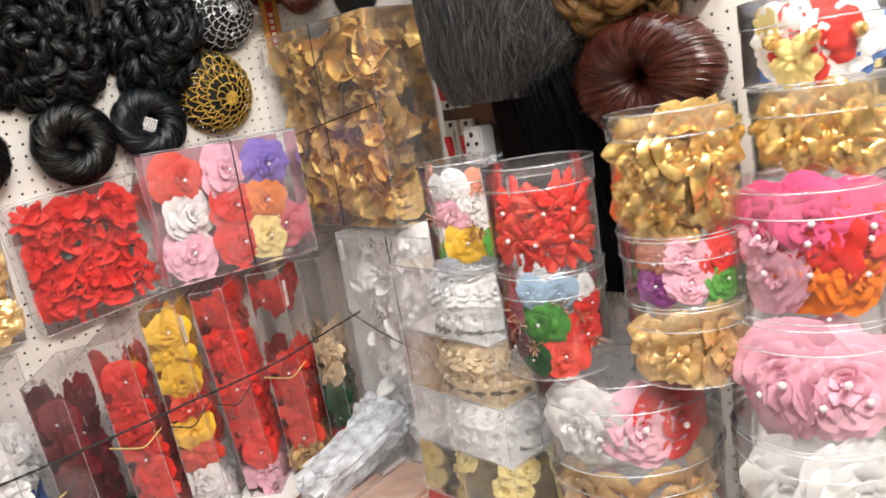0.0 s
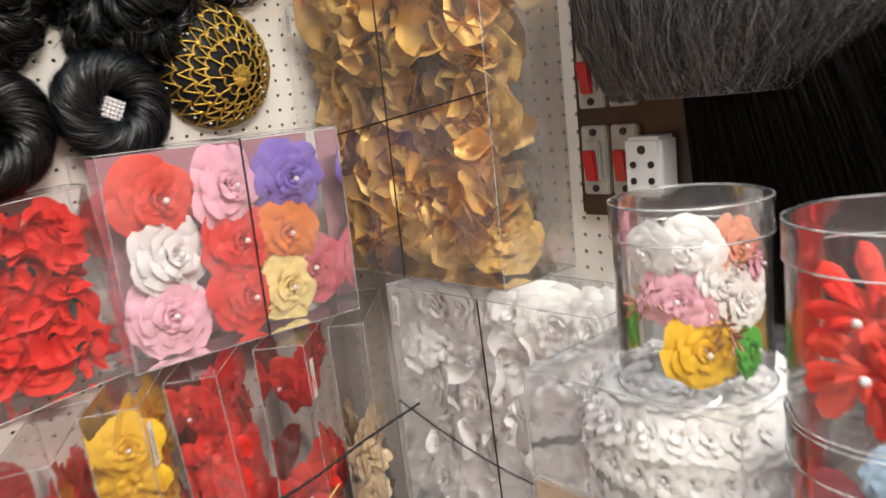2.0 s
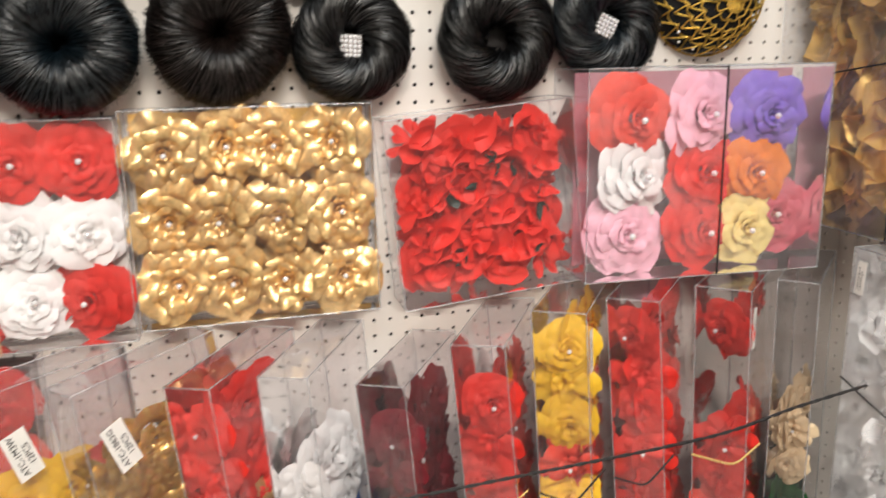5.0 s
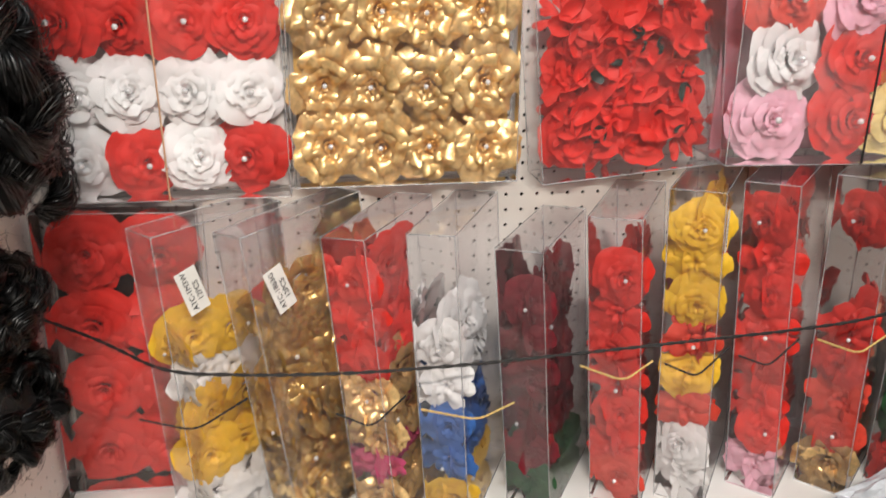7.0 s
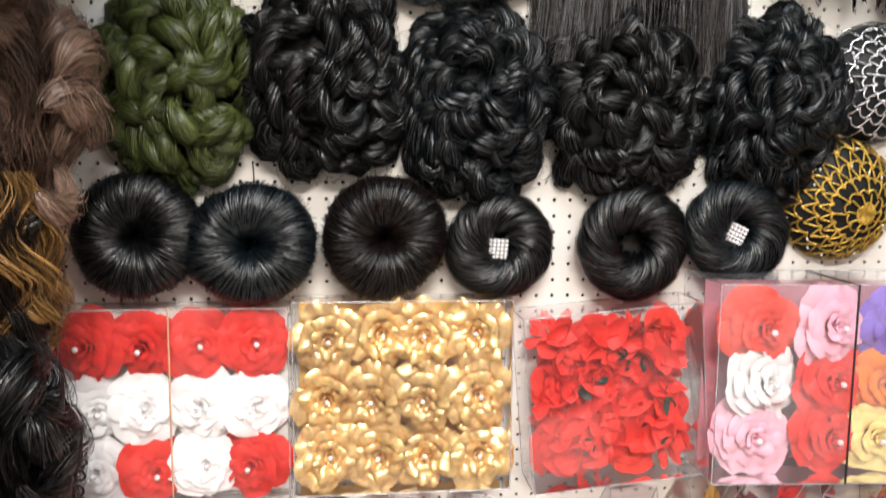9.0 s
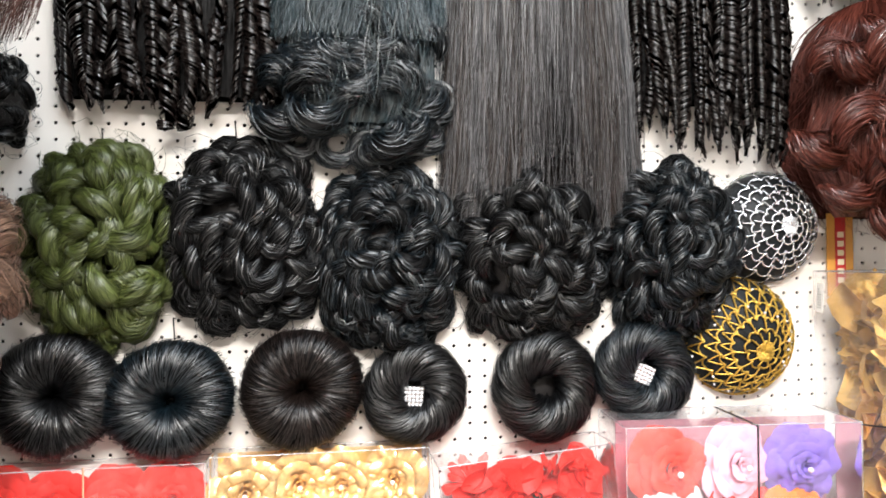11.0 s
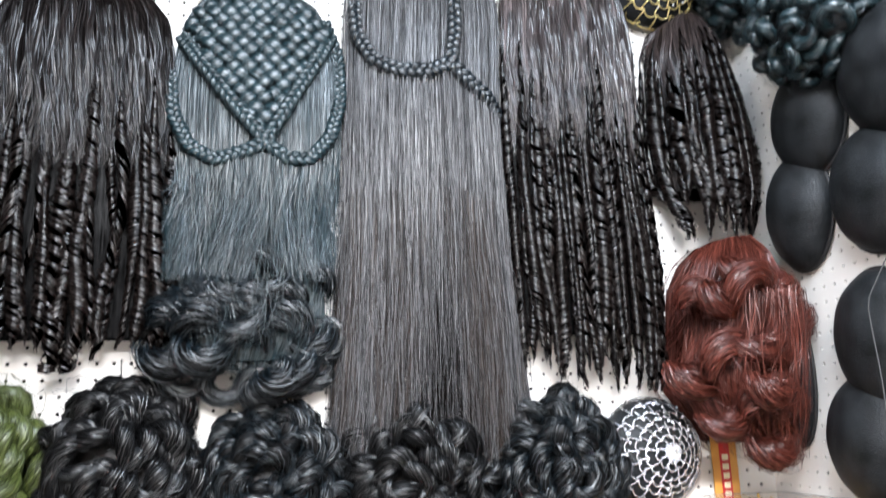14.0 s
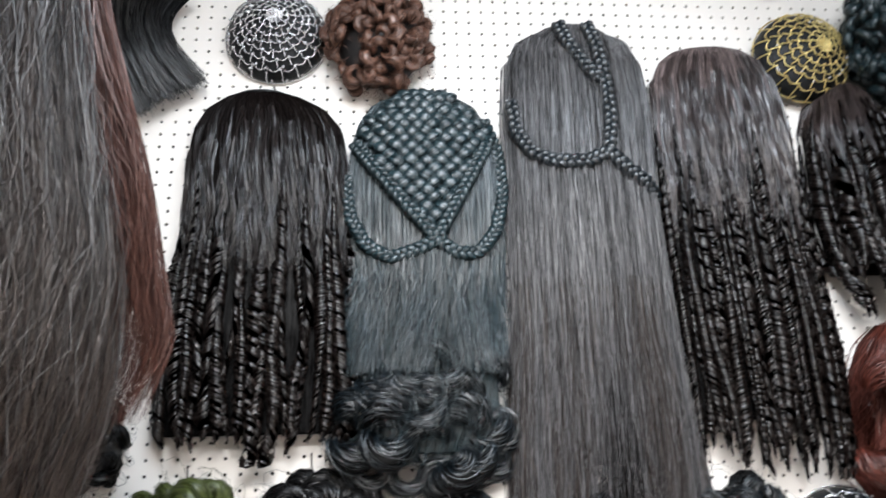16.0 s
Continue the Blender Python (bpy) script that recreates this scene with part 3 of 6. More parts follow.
def flower_box(m, w, h, d, colours, label, bank=None, size=None, pearl=True, fill=None, name="flower_box", stagger=0.0):
    """A flat box with rows of flowers behind its front pane. m: pose of the middle of its back; colours: rows from the top."""
    box = thing(name, m, label, "flower box", "flower boxes")
    clear_box(box, -w / 2, w / 2, -d, 0, -h / 2, h / 2)
    boxed("backing_card", -w / 2 + 0.006, w / 2 - 0.006, -0.006, -0.004, -h / 2 + 0.006, h / 2 - 0.006, M_TAG if not fill else fill, box)
    rows = len(colours)
    for j, row in enumerate(colours):
        for i, c in enumerate(row):
            if not c:
                continue
            n = len(row)
            r = size or min(w / n, h / rows) * 0.64
            x = (-w / 2 + 0.008) + (i + 0.5) * (w - 0.016) / n + RND.uniform(-0.006, 0.006)
            z = (h / 2 - 0.008) - (j + 0.5) * (h - 0.016) / rows + RND.uniform(-0.006, 0.006)
            x = min(max(x, -w / 2 + r), w / 2 - r)
            z = min(max(z, -h / 2 + r), h / 2 - r)
            add_rose(box, c, x, -max(d - r * 0.72, 0.006), z, r, bank, pearl)
    return box


R, W, G = "red", "white", "gold"
rw = flower_box(pose(-0.405, -0.008, 1.15), 0.338, 0.30, 0.055, [[R, R, R, R], [W, W, W, W], [W, R, W, R]], "clear box of red and white fabric roses with beads")
v, f = tubes(np.array([[(0.0, -0.057, z) for z in np.linspace(-0.152, 0.153, 6)]]), 0.0014, 5)
ob_np("tie", v, f, mat("tan_thread", (0.62, 0.36, 0.22), 0.6), rw)
fc = bpy.data.curves.new("price_writing", "FONT")
fc.body, fc.size, fc.extrude = "1360", 0.042, 0.0002
fc.materials.append(M_INK)
wr = new("price_writing", fc)
wr.parent = rw
wr.matrix_local = pose(-0.128, -0.0575, -0.145, 90, 0, 0) @ pose(0, 0, 0, 0, 0, 82)
flower_box(pose(-0.066, -0.008, 1.16), 0.328, 0.296, 0.055, [[G] * 4] * 3, "clear box of twelve gold foil roses with beads", pearl=True, size=0.049, fill=FLOWER["bronze"])
redbox = thing("flower_box", pose(0.257, -0.03, 1.159, 0, -5, 0), "clear box crammed with loose red cloth petals", "flower box", "flower boxes")
clear_box(redbox, -0.138, 0.138, -0.062, 0.026, -0.135, 0.137)
for i in range(4):
    for j in range(4):
        add_rose(redbox, "red", -0.086 + 0.057 * i + RND.uniform(-0.008, 0.008), -0.012, -0.084 + 0.057 * j + RND.uniform(-0.008, 0.008), 0.046, STARS if (i + j) % 2 else None, False, 30)
petal_heap("leaf_scrap", redbox, M_SEPAL, 9, (-0.1, 0.12, -0.054, -0.045, -0.1, 0.1), 0.015, 6, "dark green cloth leaves")
petal_heap("loose_petals", redbox, FLOWER["red"], 130, (-0.132, 0.132, -0.056, -0.02, -0.128, 0.13), 0.026, 5)

mb = thing("flower_box", pose(0.567, -0.03, 1.198, 0, 0, -4), "clear box of nine fabric roses in mixed colours", "flower box", "flower boxes")
clear_box(mb, -0.181, 0.181, -0.145, 0.0, -0.148, 0.148, M_SOFT)
boxed("backing_card", -0.172, 0.172, -0.062, -0.06, -0.142, 0.142, mat("pink_card", (0.45, 0.2, 0.24), 0.6), mb)
for j, row in enumerate((("coral", "pink", "violet"), ("white", "red", "orange"), ("pink", "red", "paleyellow"))):
    for i, c in enumerate(row):
        add_rose(mb, c, (-0.106, 0.005, 0.104)[i] + RND.uniform(-0.006, 0.006) - 0.02 * (j > 0) * (i == 2), -0.094, 0.080 - 0.084 * j, 0.063 if i == 0 else 0.058, None, True, 10)
add_rose(mb, "rosy", 0.135, -0.088, -0.075, 0.055)
v, f = tubes(np.array([[(0.018, -0.147, z) for z in np.linspace(-0.147, 0.147, 6)], [(0.018, y, 0.147) for y in np.linspace(-0.147, 0.0, 6)]]), 0.0017, 6)
ob_np("tie", v, f, M_CORD, mb)

# big box of antique-gold petals against the side wall
gb = thing("petal_box", pose(XR - 0.004, -0.25, 1.335, 0, 0, -90), "large clear box of antique gold petals tied with string", "petal box")
clear_box(gb, -0.23, 0.23, -0.16, 0.0, -0.232, 0.235, M_SOFT)
petal_heap("gold_petals", gb, FLOWER["bronze"], 520, (-0.222, 0.215, -0.152, -0.01, -0.222, 0.226), 0.042, 11)
for i in range(5):
    for j in range(5):
        add_rose(gb, "bronze", -0.18 + 0.085 * i, -0.085, -0.175 + 0.088 * j, 0.06, None, False, 40)
v, f = tubes(np.array([[(0.02, -0.163, z) for z in np.linspace(-0.234, 0.237, 8)], [(x, -0.163, 0.01 + 0.03 * x / 0.23) for x in np.linspace(-0.23, 0.23, 8)]]), 0.0014, 5)
ob_np("tie", v, f, M_CORD, gb)
tag_on(gb, pose(-0.21, -0.162, 0.19, 0, 5, 0), 0.018, 0.05)

# box of white flowers under it
wb = thing("flower_box", pose(XR - 0.004, -0.42, 0.80, 0, 0, -90), "tall clear box of white cloth flowers tied with black string", "flower box")
clear_box(wb, -0.21, 0.21, -0.155, 0.0, -0.284, 0.282, M_BOXHAZE)
for i in range(5):
    for j in range(7):
        add_rose(wb, "white", -0.165 + 0.082 * i + RND.uniform(-0.01, 0.01), -0.07, -0.24 + 0.08 * j, 0.06, BLOOMS if j % 2 else None, False, 25)
petal_heap("white_petals", wb, FLOWER["white"], 90, (-0.2, 0.2, -0.148, -0.05, -0.275, 0.27), 0.026, 12)
tag_on(wb, pose(-0.19, -0.158, 0.24, 0, 4, 0), 0.016, 0.05)
sag = np.array([[(0.0 + 0.02 * t, -0.158, 0.282 - 0.5 * t) for t in np.linspace(0, 1, 8)], [(-0.21 + 0.42 * t, -0.158, 0.08 - 0.05 * math.sin(math.pi * t * 0.7) - 0.02 * t) for t in np.linspace(0, 1, 8)]])
v, f = tubes(sag, 0.0014, 5)
ob_np("tie", v, f, M_CORD, wb)

# dark red rose box in the west corner
flower_box(pose(-0.49, -0.012, 0.757, 0, 1.5, 0), 0.225, 0.46, 0.06, [["red", "red"]] * 4, "tall clear box of large red cloth roses", size=0.062, pearl=False, fill=M_PANEL)

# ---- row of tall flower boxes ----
# Stronger tint stands in for the shade behind the boxes near the corner.
M_FILMDUSK = film("shade_tinted_plastic", tint=(0.70, 0.67, 0.67), haze=0.035, rough=0.06, wrinkle=0.1, wscale=10)
TALL = [  # foot corner x, y, top z, left width, yaw, lean, flowers from the top, empty space at the top
    (-0.388, -0.190, 0.985, 0.066, 50, -2.5, (("yellow", "red"), ("white",), ("yellow",), ("white",)), 0.13),
    (-0.243, -0.205, 0.984, 0.060, 48, -6.5, (("foilgold",), ("foilgold",), ("foilgold",), ("foilgold",), ("foilgold",)), 0.09),
    (-0.102, -0.222, 0.980, 0.066, 32, -4.6, (("red",), ("red",), ("gold",), ("gold", "hotpink"), ("gold",)), 0.03),
    (0.004, -0.230, 0.983, 0.068, 27, -3.2, (("white",), ("white",), ("blue",), ("yellow",)), 0.13),
    (0.132, -0.218, 0.950, 0.070, 34, -4.2, (("darkred",), ("darkred",), ("darkred",), ("darkred",), ("leaf",)), 0.05),
    (0.274, -0.217, 0.990, 0.076, 32, -4.4, (("red",), ("red",), ("red",), ("red",), ("coral",)), 0.06),
    (0.375, -0.228, 1.027, 0.076, 36, -3.0, (("yellow",), ("yellow",), ("yellow", "coral"), ("paleyellow", "coral"), ("white",)), 0.02),
    (0.498, -0.220, 1.030, 0.075, 44, -4.2, (("red",), ("red",), ("red",), ("red",), ("red",), ("pink",)), 0.02),
    (0.612, -0.235, 1.036, 0.077, 48, -2.0, (("red",), None, ("red",), ("red",), ("coral",), ("gold",)), 0.03),
    (0.715, -0.232, 1.036, 0.056, 46, -0.8, (None, None, ("cream",), ("cream",), ("leaf",), ("leaf", "red")), 0.02),
]
TAGS = {0: ("12PCS", "ATC-1M3W"), 1: ("12PCS", "ATC-1863G")}
for place, (x, y, top, a, yaw, lean, stack, gap) in enumerate(TALL):
    hgt = (top - SHELF) / math.cos(radians(lean))
    b = min(0.215, (-y - 0.010 - a * math.sin(radians(yaw))) / math.cos(radians(yaw)))
    names = [c for s in stack if s for c in s]
    tb = thing("tall_flower_box", pose(x, y, SHELF + 0.002, 0, lean, 0) @ pose(0, 0, 0, 0, 0, -yaw), "tall clear box of " + " and ".join(list(dict.fromkeys(n.replace("foil", "").replace("darkred", "maroon") for n in names))[:3]) + " cloth flowers", "flower box", "tall flower boxes")
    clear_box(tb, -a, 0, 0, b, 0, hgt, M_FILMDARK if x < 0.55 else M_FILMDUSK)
    n = len(stack)
    span = hgt - gap - 0.02
    lines = int(span / 0.056)
    turn = pose(0, 0, 0, 0, 0, 90)
    for k in range(lines):
        s = stack[min(int((k + 0.5) / lines * n), n - 1)]
        if not s:
            continue
        zc = min(hgt - gap - 0.01 - (k + 0.5) * span / lines, hgt - 0.045)
        zc = max(zc, 0.042)
        c = s[k % len(s)]
        add_rose(tb, c, -a / 2 + RND.uniform(-0.004, 0.004), 0.034, zc + RND.uniform(-0.006, 0.006), min(0.044, a * 0.56), BLOOMS if c in BLOOMS and k % 2 else None, k % 3 == 0, 18, deep=1.0)
        for q in (0.056, 0.110, 0.163):
            if q + 0.03 > b:
                continue
            add_rose(tb, s[-1] if q > 0.12 else c, -0.042, q + RND.uniform(-0.008, 0.008), zc + RND.uniform(-0.012, 0.012), 0.050, BLOOMS if c in BLOOMS and (k + int(q * 100)) % 3 == 0 else None, k % 3 == 1 and q < 0.1, 18, face=turn, deep=0.8)
    if place in TAGS:
        tag = tag_on(tb, pose(0.001, 0.045, hgt - 0.088, 0, -14, 90), 0.032, 0.066, False)
        for line, words in enumerate(TAGS[place]):
            fc = bpy.data.curves.new("printed_line", "FONT")
            fc.body, fc.size, fc.extrude = words, 0.0115, 0.0001
            fc.materials.append(M_INK)
            wr = new("printed_line", fc)
            wr.parent = tag
            wr.matrix_local = pose(0.011 - 0.0125 * line, -0.0012, -0.028 + 0.010 * (line == 0), 90, 0, 0) @ pose(0, 0, 0, 0, 0, 90)
    elif place in (6, 8):
        tag_on(tb, pose(0.001, 0.02, hgt - 0.06, 0, 4, 90), 0.016, 0.06)

# cords across the row of boxes
def cord(name, pts, r, material, label):
    pts = np.array(pts)
    t = np.linspace(0, len(pts) - 1, 12 * len(pts))
    path = np.stack([np.interp(t, np.arange(len(pts)), pts[:, i]) for i in range(3)], -1)
    k = np.ones(9) / 9
    for i in range(3):
        path[4:-4, i] = np.convolve(path[:, i], k, "valid")
    s = np.arange(len(path))
    two = np.stack([path + np.stack([0 * s, r * 0.6 * np.cos(s * 1.3 + o), r * 0.6 * np.sin(s * 1.3 + o)], -1) for o in (0, math.pi)])
    v, f = tubes(two, r * 0.75, 5)
    return tagged(ob_np(name, v, f, material), label, "cord")


cord("cord", [(-0.62, -0.07, 0.84), (-0.50, -0.16, 0.835), (-0.40, -0.232, 0.815), (-0.26, -0.24, 0.806), (-0.14, -0.243, 0.803), (0.0, -0.245, 0.806), (0.1, -0.245, 0.81), (0.235, -0.243, 0.815), (0.32, -0.25, 0.823), (0.44, -0.25, 0.828), (0.56, -0.252, 0.838), (0.67, -0.248, 0.86), (0.78, -0.26, 0.885)], 0.0022, M_CORD, "twisted black cord tied across the boxes")
for x0, x1, z0, dip, yy in ((0.155, 0.262, 0.79, 0.026, -0.24), (-0.07, 0.06, 0.745, 0.02, -0.25), (0.50, 0.61, 0.815, 0.025, -0.255)):
    cord("yellow_band", [(x0, yy, z0), ((x0 * 0.4 + x1 * 0.6), yy - 0.006, z0 - dip), (x1, yy, z0)], 0.0014, M_YCORD, "thin yellow elastic band round a box")
for x0, x1, z0, dip, yy in ((0.275, 0.37, 0.79, 0.022, -0.25), (0.385, 0.475, 0.795, 0.018, -0.25), (-0.44, -0.30, 0.755, 0.02, -0.24), (-0.185, -0.09, 0.745, 0.022, -0.245)):
    cord("cord", [(x0, yy, z0), ((x0 + x1) / 2, yy - 0.006, z0 - dip), (x1, yy, z0 + 0.02)], 0.0014, M_CORD, "thin black string sagging round a box")

# ---- hair pieces ----


def frames_of(axis):
    tan = np.gradient(axis, axis=1)
    tan /= np.linalg.norm(tan, axis=2, keepdims=True) + 1e-12
    ref = np.where(np.abs(tan[..., 1:2]) < 0.85, np.array([0, 1.0, 0]), np.array([0, 0, 1.0]))
    u = np.cross(tan, ref)
    u /= np.linalg.norm(u, axis=2, keepdims=True) + 1e-12
    return u, np.cross(tan, u)


def bundle(rng, axis, radius, k, twist, rim=0.6, fuzz=0.0, faced=False):
    """k hairs wound round each axis (locks, points, 3); radius (locks, points); twist in turns along the lock."""
    axis = np.asarray(axis, dtype=np.float64)
    l, n, _ = axis.shape
    u, v = frames_of(axis)
    rho = np.sqrt(rng.uniform(rim * rim, 1, (l, k, 1)))
    twist = np.broadcast_to(np.asarray(twist, dtype=np.float64).reshape(-1, 1, 1), (l, 1, 1))
    ang = rng.uniform(0, 2 * math.pi, (l, k, 1)) + twist * 2 * math.pi * np.linspace(0, 1, n)[None, None]
    rr = rho * np.broadcast_to(radius, (l, n))[:, None]
    out = np.cos(ang)[..., None] * u[:, None] + np.sin(ang)[..., None] * v[:, None]
    p = (axis[:, None] + rr[..., None] * out).reshape(l * k, n, 3)
    if fuzz:
        p = p + fuzz * np.stack([smooth_noise(rng, l * k, n) for _ in range(3)], -1)
    return (p, out.reshape(l * k, n, 3)) if faced else p


def with_uv(me, uv):
    layer = me.uv_layers.new(name="UVMap")
    layer.data.foreach_set("uv", np.asarray(uv, dtype=np.float32).ravel())
    return me


def grid_uv(nu, nv, closed, su, sv):
    """Faces and corner coordinates of an (nu, nv) grid, v running along the hair."""
    i, j = np.meshgrid(np.arange(nu if closed else nu - 1), np.arange(nv - 1), indexing="ij")
    i, j = i.ravel(), j.ravel()
    i2 = (i + 1) % nu
    f = np.stack([i * nv + j, i2 * nv + j, i2 * nv + j + 1, i * nv + j + 1], -1)
    a, b, c, d = i / nu * su, (i + 1) / nu * su, j / (nv - 1) * sv, (j + 1) / (nv - 1) * sv
    uv = np.stack([np.stack([a, c], -1), np.stack([b, c], -1), np.stack([b, d], -1), np.stack([a, d], -1)], 1)
    return f, uv.reshape(-1, 2)


def locks(rng, parent, name, axes, radii, material, twist=1.0, lobes=4, amp=0.16, sides=12, strands=5, hair=0.0006, flat=1.0, joined=False, cut=0.05):
    """One mesh for each lock: a ridged, twisted body that tapers to its ends, with some loose hairs wound along it."""
    axes = np.asarray(axes, dtype=np.float64)
    l, n, _ = axes.shape
    radii = np.broadcast_to(radii, (l, n))
    u, v = frames_of(axes)
    ang = np.arange(sides) * 2 * math.pi / sides
    t = np.linspace(0, 1, n)
    close = np.clip(np.minimum(t, 1 - t) * n / 1.6, 0.02, 1) ** 0.8
    f, uv = grid_uv(sides, n, True, 100 * 6.28 * float(radii.mean()), 100 * float(np.linalg.norm(np.diff(axes[0], axis=0), axis=1).sum()))
    loose = bundle(rng, axes, radii * 1.08, strands, twist, 0.88, 0.0012) if strands else None
    all_v, all_f, all_uv, base = [], [], [], 0
    for a in range(l):
        tw = twist * rng.uniform(0.7, 1.3) * 2 * math.pi
        cuts = rng.normal(0, 1, 48)
        cuts = cuts - 0.4 * np.roll(cuts, 1)
        where = ((ang[:, None] - tw * t[None]) / (2 * math.pi) * 48) % 48
        i0 = where.astype(int) % 48
        fine = cuts[i0] + (cuts[(i0 + 1) % 48] - cuts[i0]) * (where - np.floor(where))
        ridge = 1 + amp * np.cos(lobes * (ang[:, None] - tw * t[None]) + rng.uniform(0, 6.28)) + cut * np.clip(fine, -1.8, 1.8)
        rr = ridge * (radii[a] * close)[None]
        p = axes[a][None] + rr[..., None] * (np.cos(ang)[:, None, None] * u[a][None] + flat * np.sin(ang)[:, None, None] * v[a][None])
        vs, fs, us = [p.reshape(-1, 3)], [f], [uv + rng.uniform(0, 9, 2)]
        vs, fs, us = np.concatenate(vs), np.concatenate(fs), np.concatenate(us)
        if joined:
            all_v.append(vs)
            all_f.append(fs + base)
            all_uv.append(us)
            base += len(vs)
        else:
            ob = ob_np(name, vs, fs, material[int(a % 2 == 0)] if isinstance(material, list) else material, parent)
            with_uv(ob.data, us)
    if strands:
        ribbon_ob("loose_hair", loose, hair, material[0] if isinstance(material, list) else material, parent, 1.4)
    if joined:
        ob = ob_np(name, np.concatenate(all_v), np.concatenate(all_f), material, parent)
        with_uv(ob.data, np.concatenate(all_uv))
        ob["kind"] = "stuff"


def wrap_hair(rng, parent, axes, radii, count, material, twist=0.4, fuzz=0.0018, width=0.0005, name="loose_hair"):
    """Hairs lying on the outside of locks, looking outwards."""
    p, face = bundle(rng, axes, radii, count, twist, 0.93, fuzz, True)
    front = face[..., 1].mean(1) < 0.45
    return ribbon_ob(name, p[front], width * taper(p.shape[1], 0.6)[None], material, parent, 0.5, 3, face[front])


def swell(n, ends=0.35):
    t = np.linspace(0, 1, n)
    return ends + (1 - ends) * np.sin(math.pi * t) ** 0.7


def dome(name, parent, rx, ry, rz, material, lump=0.0, seed=1, nu=28, nv=10):
    """A soft half-ball pad bulging towards -y, closed at the back."""
    rng = np.random.default_rng(seed)
    a = np.linspace(0, 2 * math.pi, nu, endpoint=False)
    b = np.linspace(0, math.pi / 2, nv)
    ph = rng.uniform(0, 6.28, 4)
    v = [(0, -ry, 0)]
    for j in range(1, nv):
        for t in a:
            g = 1 + lump * (math.sin(5 * t + ph[0]) + math.sin(3 * t + 2 * b[j] + ph[1]) + math.sin(9 * t + ph[2])) / 3
            v.append((rx * g * math.sin(b[j]) * math.cos(t), -ry * math.cos(b[j]), rz * g * math.sin(b[j]) * math.sin(t)))
    tri = [(0, 1 + i, 1 + (i + 1) % nu) for i in range(nu)]
    quad = [(1 + j * nu + i, 1 + (j + 1) * nu + i, 1 + (j + 1) * nu + (i + 1) % nu, 1 + j * nu + (i + 1) % nu) for j in range(nv - 2) for i in range(nu)]
    v.append((0, 0, 0))
    last = 1 + (nv - 2) * nu
    tri += [(len(v) - 1, last + (i + 1) % nu, last + i) for i in range(nu)]
    return ob_np(name, v, [np.array(tri), np.array(quad)], material, parent)


def hair_donut(m, outer, tube, seed, material, label, twist=0.15, swirl=0.0, gem=False, count=900, squash=0.95, sy=0.95):
    rng = np.random.default_rng(seed)
    bun = thing("hair_donut", m, label, "hair bun", "hair donuts")
    rc = outer - tube
    lean = twist + swirl
    waves = 0.05 if swirl else 0.012
    off = rng.uniform(0, 6.28, 8)

    def skin(a, b, lift):
        """A point of the combed roll: a runs round the ring, b over it from the hole outwards."""
        tb = tube * (lift + waves * np.sin(9 * a + 2.2 * b + off[0]) + 0.5 * waves * np.sin(15 * a - 1.5 * b + off[1]) + 0.035 * np.sin(3 * a + off[2]) + 0.012 * np.sin(29 * a + 2 * b + off[3]))
        aa = a + lean * (b - math.pi / 2) + 0.03 * np.sin(13 * a + off[4]) * np.cos(b)
        rad = rc * (1 + 0.03 * np.sin(2 * a + off[5])) + tb * np.cos(b)
        return np.stack([rad * np.cos(aa), -tube * sy - tb * sy * np.sin(b), rad * np.sin(aa) * squash], -1)

    nu, nv = 120, 18
    a, b = np.meshgrid(np.linspace(0, 2 * math.pi, nu, endpoint=False), np.linspace(math.pi * 1.2, -0.45 * math.pi, nv), indexing="ij")
    f, uv = grid_uv(nu, nv, True, 628 * rc, 100 * tube * 5)
    with_uv(ob_np("roll", skin(a, b, 0.97).reshape(-1, 3), f, M_JET if material in (M_BLACK, M_BLUEBLACK, M_DKBROWN) else material, bun).data, uv)
    # short fur lying along the comb, its tips lifting off
    n = 6
    a = rng.uniform(0, 2 * math.pi, (count, 1))
    b0 = math.pi * rng.uniform(0.05, 1.15, (count, 1))
    s = np.linspace(0, 1, n)[None]
    b = b0 - s * rng.uniform(0.5, 1.3, (count, 1))
    a = a + rng.normal(0, 0.05, (count, 1)) * s
    up = 0.98 + rng.uniform(0.0, 0.06, (count, 1)) + rng.uniform(0, 1, (count, 1)) ** 2 * 0.16 * s ** 1.5
    ribbon_ob("hair", skin(a, b, up), 0.0005 * taper(n, 0.3)[None], material, bun, 0.4, seed, skin(a, b, up + 0.3) - skin(a, b, up))
    dome("core", bun, rc * 0.75, tube * 0.5, rc * 0.75, M_CORD)
    if gem:
        g = boxed("crystal_square", -0.0155, 0.0155, -0.004, 0, -0.0155, 0.0155, M_SILVER, bun, 0.001, "square of clear crystals")
        g.matrix_local = pose(-0.004, -tube * 1.25, -0.004, 0, gem, 0)
        for i in range(5):
            for j in range(5):
                shared("crystal", PEARL, g, Matrix.Translation((-0.0124 + 0.0062 * i, -0.0045, -0.0124 + 0.0062 * j)) @ Matrix.Diagonal((0.0028, 0.0028, 0.0028, 1)))
    return bun


